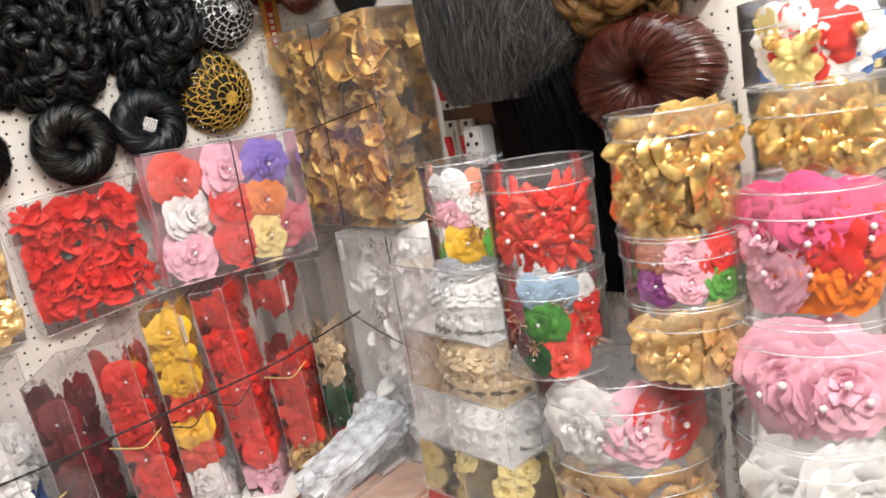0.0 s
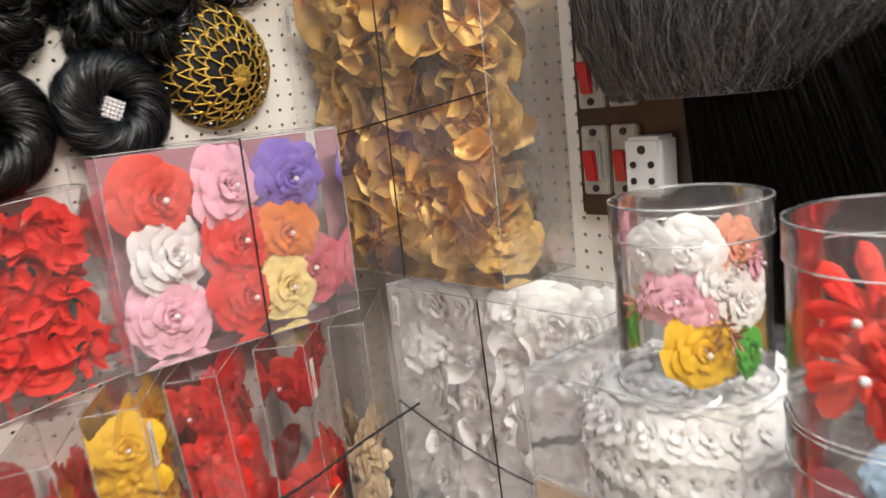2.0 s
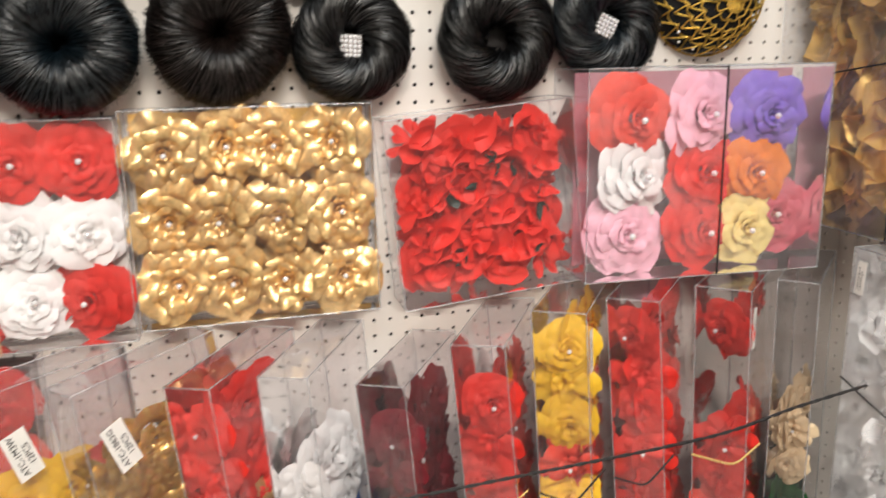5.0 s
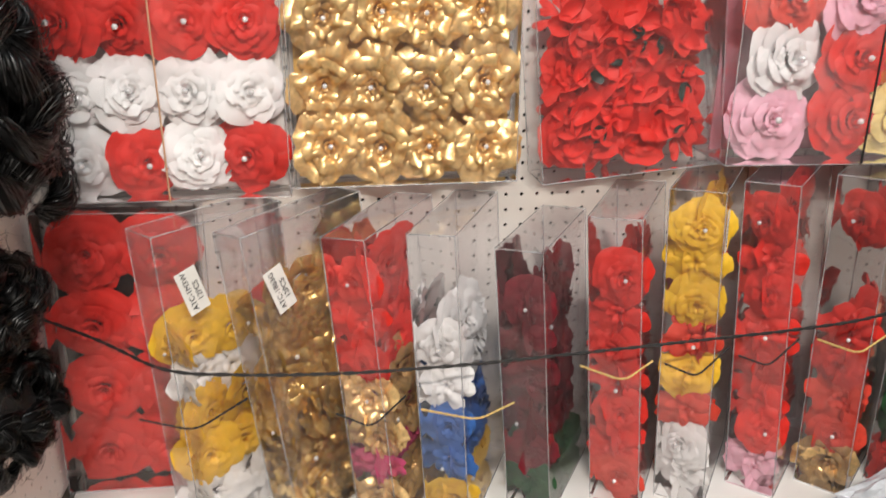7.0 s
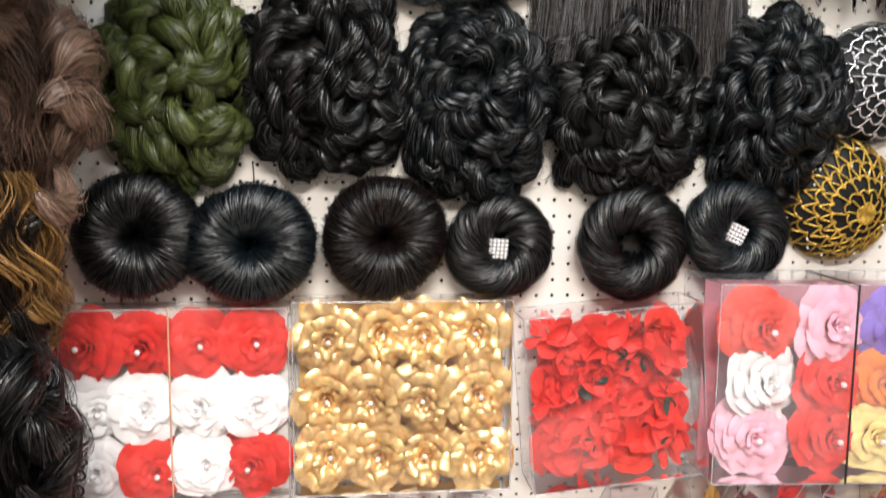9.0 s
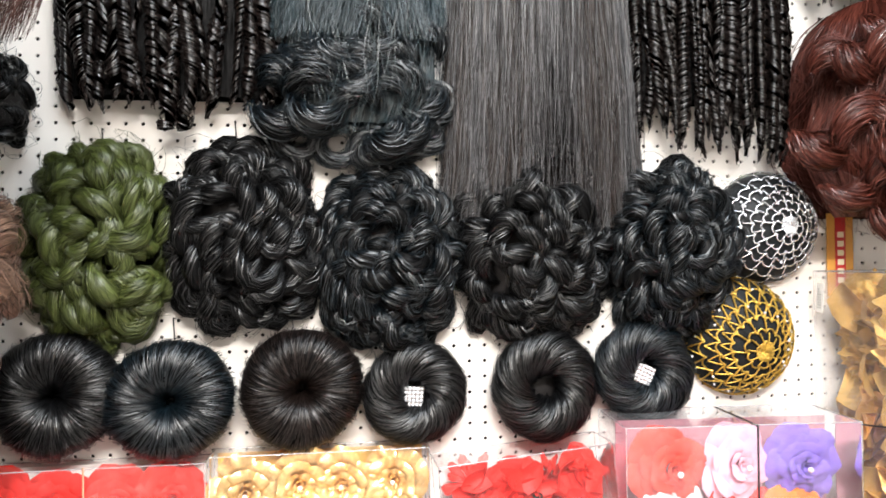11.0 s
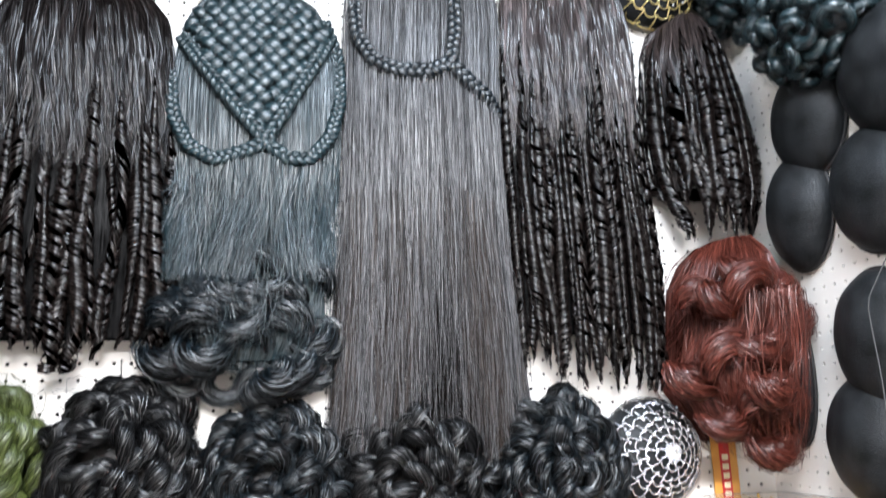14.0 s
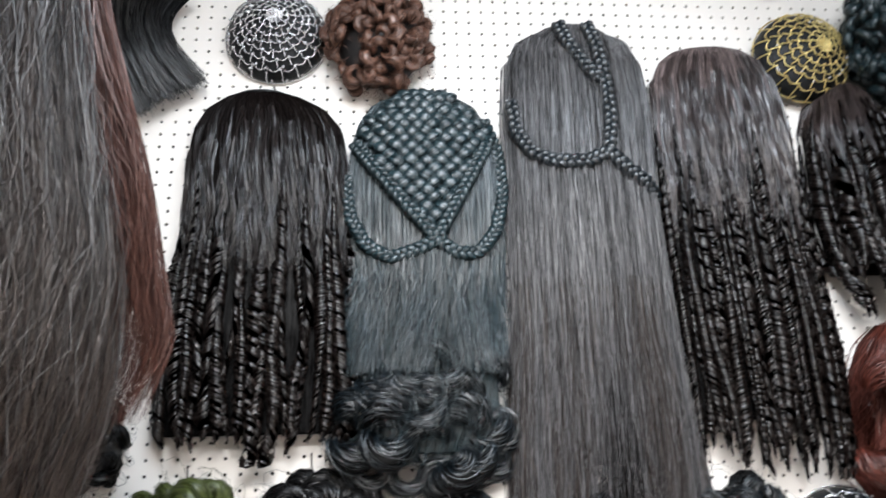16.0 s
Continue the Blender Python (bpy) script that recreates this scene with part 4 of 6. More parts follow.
def lock_cloud(rng, n, rx, ry, rz, length, thick, k, swirl, hairs=9, twist=1.0, loop=1.2, depth=0.5, stand=0.1):
    """Locks laid over a half-ball bulging towards -y: returns the paths of their hairs. swirl: lean of each lock from the ring's run."""
    i = np.arange(n) + 0.5
    pol = np.arccos(1 - i / n * 0.98)
    az = i * 2.39996 + rng.normal(0, 0.25, n)
    s = np.linspace(-0.5, 0.5, hairs)[None]
    ln = (length * rng.uniform(0.7, 1.3, n))[:, None]
    lean = (swirl + rng.normal(0, 0.65, n))[:, None]
    bend = (loop * rng.uniform(0.5, 1.4, n) * rng.choice([1, 1, -1], n))[:, None]
    dirn = lean + bend * s * 2
    du = np.cumsum(np.cos(dirn), 1) * ln / hairs
    dv = np.cumsum(np.sin(dirn), 1) * ln / hairs
    du -= du.mean(1, keepdims=True)
    dv -= dv.mean(1, keepdims=True)
    rr = np.sin(pol)[:, None]
    p = pol[:, None] + dv / (0.5 * (rx + rz))
    a = az[:, None] + du / np.maximum(rr * 0.5 * (rx + rz), 0.02)
    out = 1 + depth * thick / rx * (np.sin(np.linspace(0, math.pi, hairs))[None] * 2.0) + rng.uniform(-0.04, stand, (n, 1))
    p = np.clip(p, 0.0, 1.75)
    axis = np.stack([rx * out * np.sin(p) * np.cos(a), -ry * out * np.cos(p), rz * out * np.sin(p) * np.sin(a)], -1)
    rad = thick * rng.uniform(0.75, 1.25, (n, 1)) * swell(hairs, 0.15)[None]
    return (axis, rad) if k == 0 else bundle(rng, axis, rad, k, twist, 0.55, 0.0006)


def hair_rosette(m, rx, rz, seed, material, label, n=92, length=0.074, thick=0.0160, k=22, swirl=0.45, name="hair_bun", group="hair buns", ry=0.06, loop=1.0, twist=0.6, category="hair bun", alt=None):
    rng = np.random.default_rng(seed)
    bun = thing(name, m, label, category, group)
    dome("pad", bun, rx * 0.82, ry * 0.9, rz * 0.82, M_CORD if material is not M_GREEN else M_GREEN, 0.06, seed)
    ax, rr = lock_cloud(rng, n, rx * 0.765, ry, rz * 0.765, length, thick, 0, swirl, 9, twist, loop, 0.8, 0.20)
    body = M_JET if material in (M_BLACK, M_BLUEBLACK, M_DKBROWN) else material
    locks(rng, bun, "lock", ax, rr, body if alt is None else [body, alt], twist, lobes=2, sides=9, strands=0, flat=0.75, amp=0.10, cut=0.03)
    wrap_hair(rng, bun, ax, rr * 1.05, 34 if ry == 0.06 else 18, material, twist)
    if alt is not None:
        wrap_hair(rng, bun, ax[::2], rr[::2] * 1.12, 20, alt, twist, 0.0014, 0.0005, "golden_hair")
    fly = lock_cloud(rng, 60, rx * 0.98, ry * 1.1, rz * 0.98, length * 0.9, thick * 1.3, 2, 0.8, 8, 0.4, 1.8)
    ribbon_ob("stray_hair", fly, 0.0003, material, bun)
    return bun


def net_bun(m, r, seed, thread, label, cx=0.0, cz=0.0, rings=7, spokes=18, ry=0.055, hang=0.0):
    """A padded bun under a crocheted net, spun out from a centre that sits off to one side."""
    rng = np.random.default_rng(seed)
    bun = thing("net_bun", m, label, "hair bun", "net buns")
    dome("pad", bun, r * 0.97, ry, r * 0.97, M_MESH, 0.02, seed)

    def on(q, t):
        x, z = r * q * np.cos(t), r * q * np.sin(t)
        x, z = x + cx * (1 - q), z + cz * (1 - q)
        d = np.clip(1 - (x * x + z * z) / (r * r), 0, 1)
        return np.stack([x, -(ry + 0.002) * np.sqrt(d) - 0.002, z], -1)

    paths, thick = [], []
    n = 10
    levels = np.linspace(0.12, 1.0, rings)
    for a, q in enumerate(levels):
        cnt = spokes if q > 0.3 else spokes // 2
        for i in range(cnt):
            t = (i + np.linspace(0, 1, n)) * 2 * math.pi / cnt + 0.5 * a * math.pi / cnt
            paths.append(on(np.clip(q + 0.045 * np.sin(np.linspace(0, math.pi, n)) + 0.012 * rng.normal(), 0, 1.0), t))
            thick.append(0.0016)
            if a + 1 < rings:
                q2 = levels[a + 1]
                for e in ((0.0, 0.5), (1.0, 0.5)) if q > 0.3 and spokes > 14 and hang else ((0.0, 0.0),):
                    t0, t1 = (i + e[0]) * 2 * math.pi / cnt + 0.5 * a * math.pi / cnt, (i + e[1]) * 2 * math.pi / cnt + 0.5 * a * math.pi / cnt
                    s = np.linspace(0, 1, n)
                    paths.append(on(q + (q2 - q) * s, t0 + (t1 - t0) * s))
                    thick.append(0.0014)
    for i in range(spokes):
        paths.append(on(np.linspace(0, 0.14, n), np.full(n, i * 2 * math.pi / spokes)))
        thick.append(0.0018)
    paths = np.array(paths)
    u, w = frames_of(paths)
    s = np.linspace(0, 1, n) * 14
    two = np.concatenate([paths + 0.0009 * (np.cos(s + o)[None, :, None] * u + np.sin(s + o)[None, :, None] * w) for o in (0, math.pi)])
    v, f = tubes(two, np.array(thick * 2)[:, None] * 0.75, 3)
    ob_np("net", v, f, thread, bun)
    for _ in range(26):
        q, t = math.sqrt(rng.uniform(0.3, 1)), rng.uniform(0, 6.28)
        x = on(np.array([q]), np.array([t]))[0]
        shared("bead", PEARL, bun, Matrix.Translation(x + np.array([0, -0.002, 0])) @ Matrix.Diagonal((0.0026, 0.0026, 0.0026, 1)))
    return bun


# row of donuts
DON = [(-0.448, 1.405, 0.088, 0.040, M_BLACK, False), (-0.289, 1.392, 0.092, 0.042, M_BLUEBLACK, False), (-0.095, 1.402, 0.089, 0.041, M_DKBROWN, False), (0.080, 1.388, 0.078, 0.031, M_BLACK, 4), (0.290, 1.392, 0.084, 0.033, M_BLACK, False), (0.459, 1.410, 0.080, 0.031, M_BLUEBLACK, 25)]
for k, (x, z, r, tb, mt, gem) in enumerate(DON):
    hair_donut(pose(x, -0.002, z), r * 1.05, tb * 1.05, 20 + k, mt, "black hair donut bun with a crystal square, hung on the pegboard" if gem is not False else "glossy dark hair donut bun hung on the pegboard", 0.08 if k < 3 else 0.25, 0.0 if k < 3 else 0.3, gem, 1900 if k < 3 else 1300, (1.0, 0.93, 1.0, 1.0, 1.0, 1.0)[k])

net_bun(pose(0.640, -0.004, 1.460), 0.100, 31, M_GOLDTHREAD, "black padded bun under a gold crochet net", 0.025, -0.025, 6, 20, hang=1)
net_bun(pose(0.690, -0.004, 1.646), 0.096, 32, M_SILVER, "black padded bun under a silver crochet net", 0.02, 0.0, 7, 18)
net_bun(pose(-0.280, -0.004, 2.600), 0.098, 33, M_SILVER, "black padded bun under a silver crochet net", 0.0, 0.02, 8, 20)
net_bun(pose(0.767, -0.02, 2.565), 0.099, 34, mat("pale_gold_thread", (0.74, 0.60, 0.26), 0.32, 0.8, var=0.15, island=0.2), "black padded bun under a yellow gold crochet net", 0.025, 0.0, 7, 18)

# row of curled rosettes
ROS = [(-0.388, 1.628, 0.100, 0.142, M_GREEN, "olive green curled hair bun hung on the pegboard"), (-0.183, 1.634, 0.113, 0.140, M_BLACK, "black twisted hair bun hung on the pegboard"), (0.042, 1.600, 0.113, 0.138, M_BLUEBLACK, "blue-black twisted hair bun hung on the pegboard"), (0.274, 1.606, 0.126, 0.137, M_BLACK, "black twisted hair bun hung on the pegboard"), (0.512, 1.608, 0.114, 0.132, M_BLUEBLACK, "blue-black twisted hair bun hung on the pegboard")]
for k, (x, z, rx, rz, mt, lb) in enumerate(ROS):
    hair_rosette(pose(x, -0.003, z), rx, rz, 40 + k, mt, lb)
hair_rosette(pose(-0.084, -0.02, 2.580), 0.100, 0.114, 50, M_BROWN, "light brown curly hair bun", 110, 0.05, 0.0095, 16, 0.6, ry=0.07, loop=2.2)


# ---- long hair pieces ----
def sheet(profile):
    """A surface over (u, v) from rows (z, x left, x right, depth) read from the top down."""
    pr = np.array(profile)
    run = np.concatenate(([0], np.cumsum(np.hypot(np.diff(pr[:, 0]), 0.3 * np.diff(pr[:, 2] - pr[:, 1])))))
    run /= run[-1]

    def s(u, v, out=0.0):
        z, xl, xr, d = (np.interp(v, run, pr[:, i]) for i in range(4))
        y = -(d + out) * np.sqrt(np.clip(1 - 0.97 * u ** 2, 0, 1)) - 0.003
        return np.stack([(xl + xr) / 2 + (xr - xl) / 2 * u, y, z + 0 * u], -1)
    return s


def underlay(parent, s, material, v0=0.0, v1=0.96, name="cap", inner=0.92, out=-0.006):
    nu, nv = 70, 24
    u, v = np.meshgrid(np.linspace(-1, 1, nu), np.linspace(v0, v1, nv), indexing="ij")
    rip = 0.0011 * (np.sin(47 * u + 6 * v) * np.sin(21 * u + 2 * v + 1) + 0.6 * np.sin(83 * u - 4 * v))
    front = s(u * inner, v, out + rip).reshape(-1, 3)
    rear = front.copy()
    rear[:, 1] = -0.002
    f, uv = grid_uv(nu, nv, False, 100 * float(np.ptp(front[:, 0])), 100 * float(np.ptp(front[:, 2])))
    ob = ob_np(name, np.concatenate([front, rear]), np.concatenate([f, f[:, ::-1] + nu * nv]), material, parent)
    with_uv(ob.data, np.concatenate([uv, uv]))
    return ob


def falling(rng, s, count, v0, v1, n=22, out=0.004, wave=0.0, freq=5.0, drift=0.02, ragged=0.06, spread=0.98, kink=0.0, hollow=0.0, clump=0, tight=0.05):
    """Hairs running down the sheet; clump gathers them into that many locks that wave together."""
    u = rng.uniform(-spread, spread, (count, 1))
    which = rng.integers(0, max(clump, 1), count)
    if clump:
        u = (rng.uniform(-spread, spread, clump)[which] + rng.normal(0, tight, count))[:, None]
    vs = v0 + rng.uniform(0, 0.02, (count, 1))
    ve = v1 - np.abs(rng.normal(0, ragged, (count, 1)))
    if hollow:
        ve = np.where(np.abs(u - 0.02) < hollow * rng.uniform(0.4, 1, (count, 1)), np.minimum(ve, 0.70 + 0.25 * np.abs(u) + rng.normal(0, 0.05, (count, 1))), ve)
    v = vs + (ve - vs) * np.linspace(0, 1, n)[None]
    phase = rng.uniform(0, 6.28, max(clump, 1))[which][:, None] + 0.25 * rng.normal(0, 1, (count, 1)) if clump else 3 * u + 0.8 * rng.normal(0, 1, (count, 1))
    shared_drift = smooth_noise(rng, max(clump, 1), n, 3)[which] if clump else 0
    uu = np.clip(u + drift * (smooth_noise(rng, count, n, 3) * (0.4 if clump else 1) + shared_drift) * np.linspace(0.15, 1, n)[None] + wave * np.linspace(0.3, 1, n)[None] * np.sin(freq * 6.28 * v + phase), -1.08, 1.08)
    if clump:
        out = out + 0.5 * wave * (1 + np.cos(freq * 6.28 * v + phase)) * 0.12
    if kink:
        uu = uu + kink * (smooth_noise(rng, count, n, 9) + 0.5 * rng.normal(0, 1, (count, n))) * np.linspace(0.2, 1, n)[None]
    return s(uu, v, out * rng.uniform(0, 1.6, (count, 1)) + 0.0006 * np.sin(u * 61 + v * 3))


def corkscrews(rng, parent, s, rows, material, radius=0.0098, pitch=0.034, strands=18):
    """Spiral ringlets: each a flat band of hair wound into a tube, opening out of straight hair. rows: (u, v0, v1)."""
    z_axis = np.array([0, 0, 1.0])
    for u0, v0, v1 in rows:
        ends = s(np.array([u0, u0]), np.array([v0, v1]))
        length = abs(ends[0][2] - ends[1][2])
        n = int(length / pitch * 7) + 10
        t = np.linspace(0, 1, n)
        u = u0 + 0.045 * smooth_noise(rng, 1, n, 4)[0] * t
        lean = rng.uniform(0.001, 0.016)
        c = s(np.clip(u, -1.06, 1.06), v0 + (v1 - v0) * t, lean)
        grow = np.clip(0.12 + t * rng.uniform(2.0, 4.0), 0, 1) * np.clip((1 - t) * 14, 0.25, 1)
        step = length / n / pitch * (1 + np.clip(0.45 * smooth_noise(rng, 1, n, 7)[0], -0.6, 0.9)) * rng.uniform(0.8, 1.25)
        w = rng.uniform(0, 6.28) + rng.choice([1, 1, 1, 1, -1]) * 6.28 * np.cumsum(step)
        rr = radius * rng.uniform(0.75, 1.2) * grow * np.clip(1 + 0.26 * smooth_noise(rng, 1, n, 7)[0], 0.45, 1.6)
        er = np.stack([np.cos(w), np.sin(w), 0 * w], -1)
        v, f = tubes((c + er * (0.45 * rr)[:, None])[None, ::2], 0.62 * rr[None, ::2] + 0.001, 7)
        ob_np("ringlet", v, f, M_DULL, parent)
        ph = rng.choice([0.0, 0.5 * math.pi, 1.15 * math.pi], (strands, 1)) + rng.normal(0, 0.45, (strands, 1)) + 0.16 * smooth_noise(rng, strands, n, 4)
        ww = w[None] + ph
        look_out = np.stack([np.cos(ww), np.sin(ww), 0 * ww], -1)
        far = rr[None] * rng.uniform(0.85, 1.18, (strands, 1)) + 0.0008 * smooth_noise(rng, strands, n, 4)
        down = z_axis * (0.004 * rng.normal(0, 1, (strands, 1)) * t[None])[..., None]
        ribbon_ob("ringlet_hair", c[None] + look_out * far[..., None] + down, 0.00075, material, parent, 0.3, 3, look_out)


def braid(rng, path, width=0.011, wavelength=0.03, k=9, hair=0.0015):
    """A three-strand plait along a path of points."""
    path = np.array(path, dtype=np.float64)
    seg = np.linalg.norm(np.diff(path, axis=0), axis=1)
    acc = np.concatenate(([0], np.cumsum(seg)))
    n = max(12, int(acc[-1] / 0.0035))
    d = np.linspace(0, acc[-1], n)
    ax = np.stack([np.interp(d, acc, path[:, i]) for i in range(3)], -1)
    ker = np.ones(7) / 7
    for i in range(3):
        ax[3:-3, i] = np.convolve(ax[:, i], ker, "valid")
    tan = np.gradient(ax, axis=0)
    tan /= np.linalg.norm(tan, axis=1, keepdims=True)
    side = np.cross(tan, np.array([0, 1.0, 0]))
    side /= np.linalg.norm(side, axis=1, keepdims=True) + 1e-9
    ropes = []
    for j in range(3):
        ph = d / wavelength * 2 * math.pi + j * 2 * math.pi / 3
        ropes.append(ax + side * (width * 0.55 * np.sin(ph))[:, None] + np.array([0, -1.0, 0]) * (0.004 + width * 0.32 * np.sin(2 * ph))[:, None])
    return np.array(ropes), np.full((3, n), width * 0.46)


def hairs(parent, paths, radius, material, name="hair", tip=0.35, roll=0.7):
    return ribbon_ob(name, paths, radius * taper(paths.shape[1], tip)[None], material, parent, roll)


# dark brown ringlet wig
rng = np.random.default_rng(61)
w1 = thing("hair_extension", pose(0, 0, 0), "dark brown half wig with long spiral ringlets", "hair extension", "long hair pieces")
s1 = sheet([(2.474, -0.335, -0.270, 0.02), (2.467, -0.370, -0.228, 0.03), (2.442, -0.404, -0.182, 0.04), (2.400, -0.425, -0.150, 0.048), (2.33, -0.433, -0.136, 0.055), (2.2, -0.432, -0.128, 0.06), (2.0, -0.452, -0.112, 0.06), (1.85, -0.450, -0.115, 0.05), (1.80, -0.43, -0.15, 0.04)])
underlay(w1, s1, M_JET, 0, 0.93)
hairs(w1, falling(rng, s1, 1500, 0.0, 0.42, 10, 0.003, 0.004, 2, 0.015, 0.06), 0.0005, M_DULL)
for start, count in ((0.10, 120), (0.15, 300), (0.20, 450), (0.27, 550)):
    hairs(w1, falling(rng, s1, count, start, 0.56, 18, 0.008, 0.035, 5.5, 0.03, 0.05, clump=16, tight=0.022), 0.0006, M_DKBROWN, "wavy_hair")
corkscrews(rng, w1, s1, [(u, rng.uniform(0.28, 0.44), rng.uniform(0.93, 0.99)) for u in np.concatenate([np.linspace(-0.98, 0.98, 11), np.linspace(-0.92, 0.92, 9)])] + [(-0.02, 0.5, 1.06), (0.17, 0.5, 1.05)], M_UMBER, 0.0105, 0.034)
band = s1(np.linspace(-0.97, 0.97, 40), np.full(40, 0.012), 0.004)
v, f = tubes(band[None], 0.004, 6)
ob_np("band", v, f, M_MESH, w1, "black elastic edge band")

# blue-black braided wig
rng = np.random.default_rng(62)
w2 = thing("hair_extension", pose(0, 0, 0), "blue-black half wig with woven crown and looped plaits", "hair extension", "long hair pieces")
s2 = sheet([(2.478, -0.03, 0.03, 0.02), (2.468, -0.072, 0.072, 0.032), (2.445, -0.105, 0.105, 0.042), (2.40, -0.128, 0.128, 0.05), (2.32, -0.143, 0.145, 0.056), (2.17, -0.143, 0.146, 0.058), (2.03, -0.135, 0.132, 0.055), (1.94, -0.13, 0.128, 0.05), (1.84, -0.14, 0.130, 0.055), (1.79, -0.13, 0.10, 0.05)])
underlay(w2, s2, M_TEAL, 0, 0.97)
hairs(w2, falling(rng, s2, 1900, 0.0, 0.66, 12, 0.005, 0.008, 3, 0.02, 0.03), 0.0005, M_TEAL)


def puffs(rng, parent, s, spots, length, thick, material, loop=1.5, name="curl", strands=70, flat=0.62, fuzz=0.0022):
    """Big soft curls standing on the sheet at (u, v, lean), each with fine hairs lying along it."""
    n = 14
    k = len(spots)
    sp = np.array(spots)
    t = np.linspace(-0.5, 0.5, n)[None]
    ln = length * rng.uniform(0.8, 1.25, (k, 1))
    d = sp[:, 2:3] + loop * rng.choice([-1, 1], (k, 1)) * rng.uniform(0.7, 1.2, (k, 1)) * t * 2
    base = s(np.clip(sp[:, 0:1], -1.02, 1.02), np.clip(sp[:, 1:2], 0, 1), rng.uniform(-0.002, 0.014, (k, 1)))
    ax = base + np.stack([np.cumsum(np.cos(d), 1) * ln / n - np.cos(sp[:, 2:3]) * ln / 2, -0.016 * np.cos(math.pi * t) + 0 * d, -np.cumsum(np.sin(d), 1) * ln / n + np.sin(sp[:, 2:3]) * ln / 2], -1)
    rad = thick * swell(n, 0.3)[None] * rng.uniform(0.75, 1.25, (k, 1))
    locks(rng, parent, name, ax, rad, M_JET if material in (M_BLACK, M_BLUEBLACK, M_DKBROWN) else M_REDBROWN2 if material is M_REDBROWN else material, 0.4, 2, 0.08, 12, 0, flat=flat, cut=0.03)
    wrap_hair(rng, parent, ax, rad * 1.04, strands, material, 0.4, fuzz, 0.00055)


# the combed fall sweeps to one side over a hollow, then breaks into soft curls
sweep = falling(rng, s2, 2600, 0.50, 0.80, 14, 0.012, 0.02, 3, 0.05, 0.07, clump=30, tight=0.05)
q = np.linspace(0, 1, 14)[None] ** 2.2
sweep[..., 0] += 0.022 * q * np.where(sweep[:, :1, 0] > 0.03, 0.4, -1.0)
sweep[..., 1] -= 0.022 * q
hairs(w2, sweep, 0.0005, M_TEAL, "swept_hair")
puffs(rng, w2, s2, [(u, v, rng.uniform(-0.5, 0.5)) for u, v in zip(rng.uniform(-0.9, 0.9, 26), np.linspace(0.77, 0.97, 26))], 0.105, 0.021, M_BLUEBLACK, 1.6, fuzz=0.004)


lockz = np.array([[(cx + 0.032 * math.cos(a) * (1 - 0.15 * q), -0.03 + 0.004 * q, cz + 0.026 * math.sin(a)) for a in np.linspace(0.6 + q, 5.6 + q, 14)] for cx, cz in ((-0.10, 1.79), (-0.04, 1.78), (0.02, 1.772), (0.07, 1.79), (0.115, 1.845), (0.10, 1.80)) for q in (0, 1)])
locks(rng, w2, "end_curl", lockz, np.broadcast_to(0.0125 * swell(14, 0.5)[None], (len(lockz), 14)), M_JET, 0.4, 2, 0.08, 12, 0, flat=0.7, cut=0.03)
wrap_hair(rng, w2, lockz, np.full((len(lockz), 14), 0.0140), 50, M_BLUEBLACK, 0.4, 0.002, 0.00055)
hairs(w2, falling(rng, s2, 260, 0.55, 1.04, 16, 0.03, 0.06, 2.5, 0.14, 0.10, 1.08), 0.0004, M_TEAL, "stray_hair")
# woven crown: flat bands of hair crossing over and under
ax = []
for b in range(0, 20):
    for a in range(-9, 10):
        v = 0.060 + 0.0205 * b
        x = 0.0270 * a + (0.0135 if b % 2 else 0)
        c = s2(np.array([0.0]), np.array([v]), 0.0)[0]
        half = 0.132 * (1 - max(0.0, (b - 5) / 14.5)) if b > 5 else 0.066 + 0.0135 * b
        if abs(x - 0.004) > half:
            continue
        c = s2(np.array([x / 0.143]), np.array([v]), 0.008)[0]
        sl = 0.62 if b % 2 else -0.50
        ax.append([c + np.array([q * 0.0185 * math.cos(sl), -0.0065 * math.cos(q * 1.5), q * 0.0185 * math.sin(sl)]) for q in np.linspace(-1, 1, 8)])
ax = np.array(ax) + rng.normal(0, 0.0012, (len(ax), 1, 3))
locks(rng, w2, "woven_lock", ax, np.broadcast_to(0.0105 * swell(8, 0.55)[None], (len(ax), 8)), M_TEAL, 0.0, 2, 0.03, 10, 0, flat=0.42, cut=0.02)
S2 = lambda pts: [s2(np.array([u]), np.array([v * 1.1]), 0.014)[0] for u, v in pts]
for pts in ([(-0.99, 0.17), (-0.7, 0.24), (-0.35, 0.33), (0.0, 0.41), (0.12, 0.435)], [(0.95, 0.15), (0.72, 0.22), (0.48, 0.30), (0.22, 0.39), (0.1, 0.435), (-0.1, 0.455), (-0.45, 0.475), (-0.75, 0.44), (-0.95, 0.36), (-1.0, 0.25)], [(0.1, 0.435), (0.35, 0.465), (0.62, 0.46), (0.85, 0.40), (0.98, 0.3), (1.0, 0.19), (0.93, 0.11)]):
    ax, rad = braid(rng, S2(pts), 0.0130, 0.040)
    plait = new("plait")
    plait.parent = w2
    locks(rng, plait, "plait_strand", ax, rad, M_TEAL, 2.0, 3, 0.1, 8, 0)

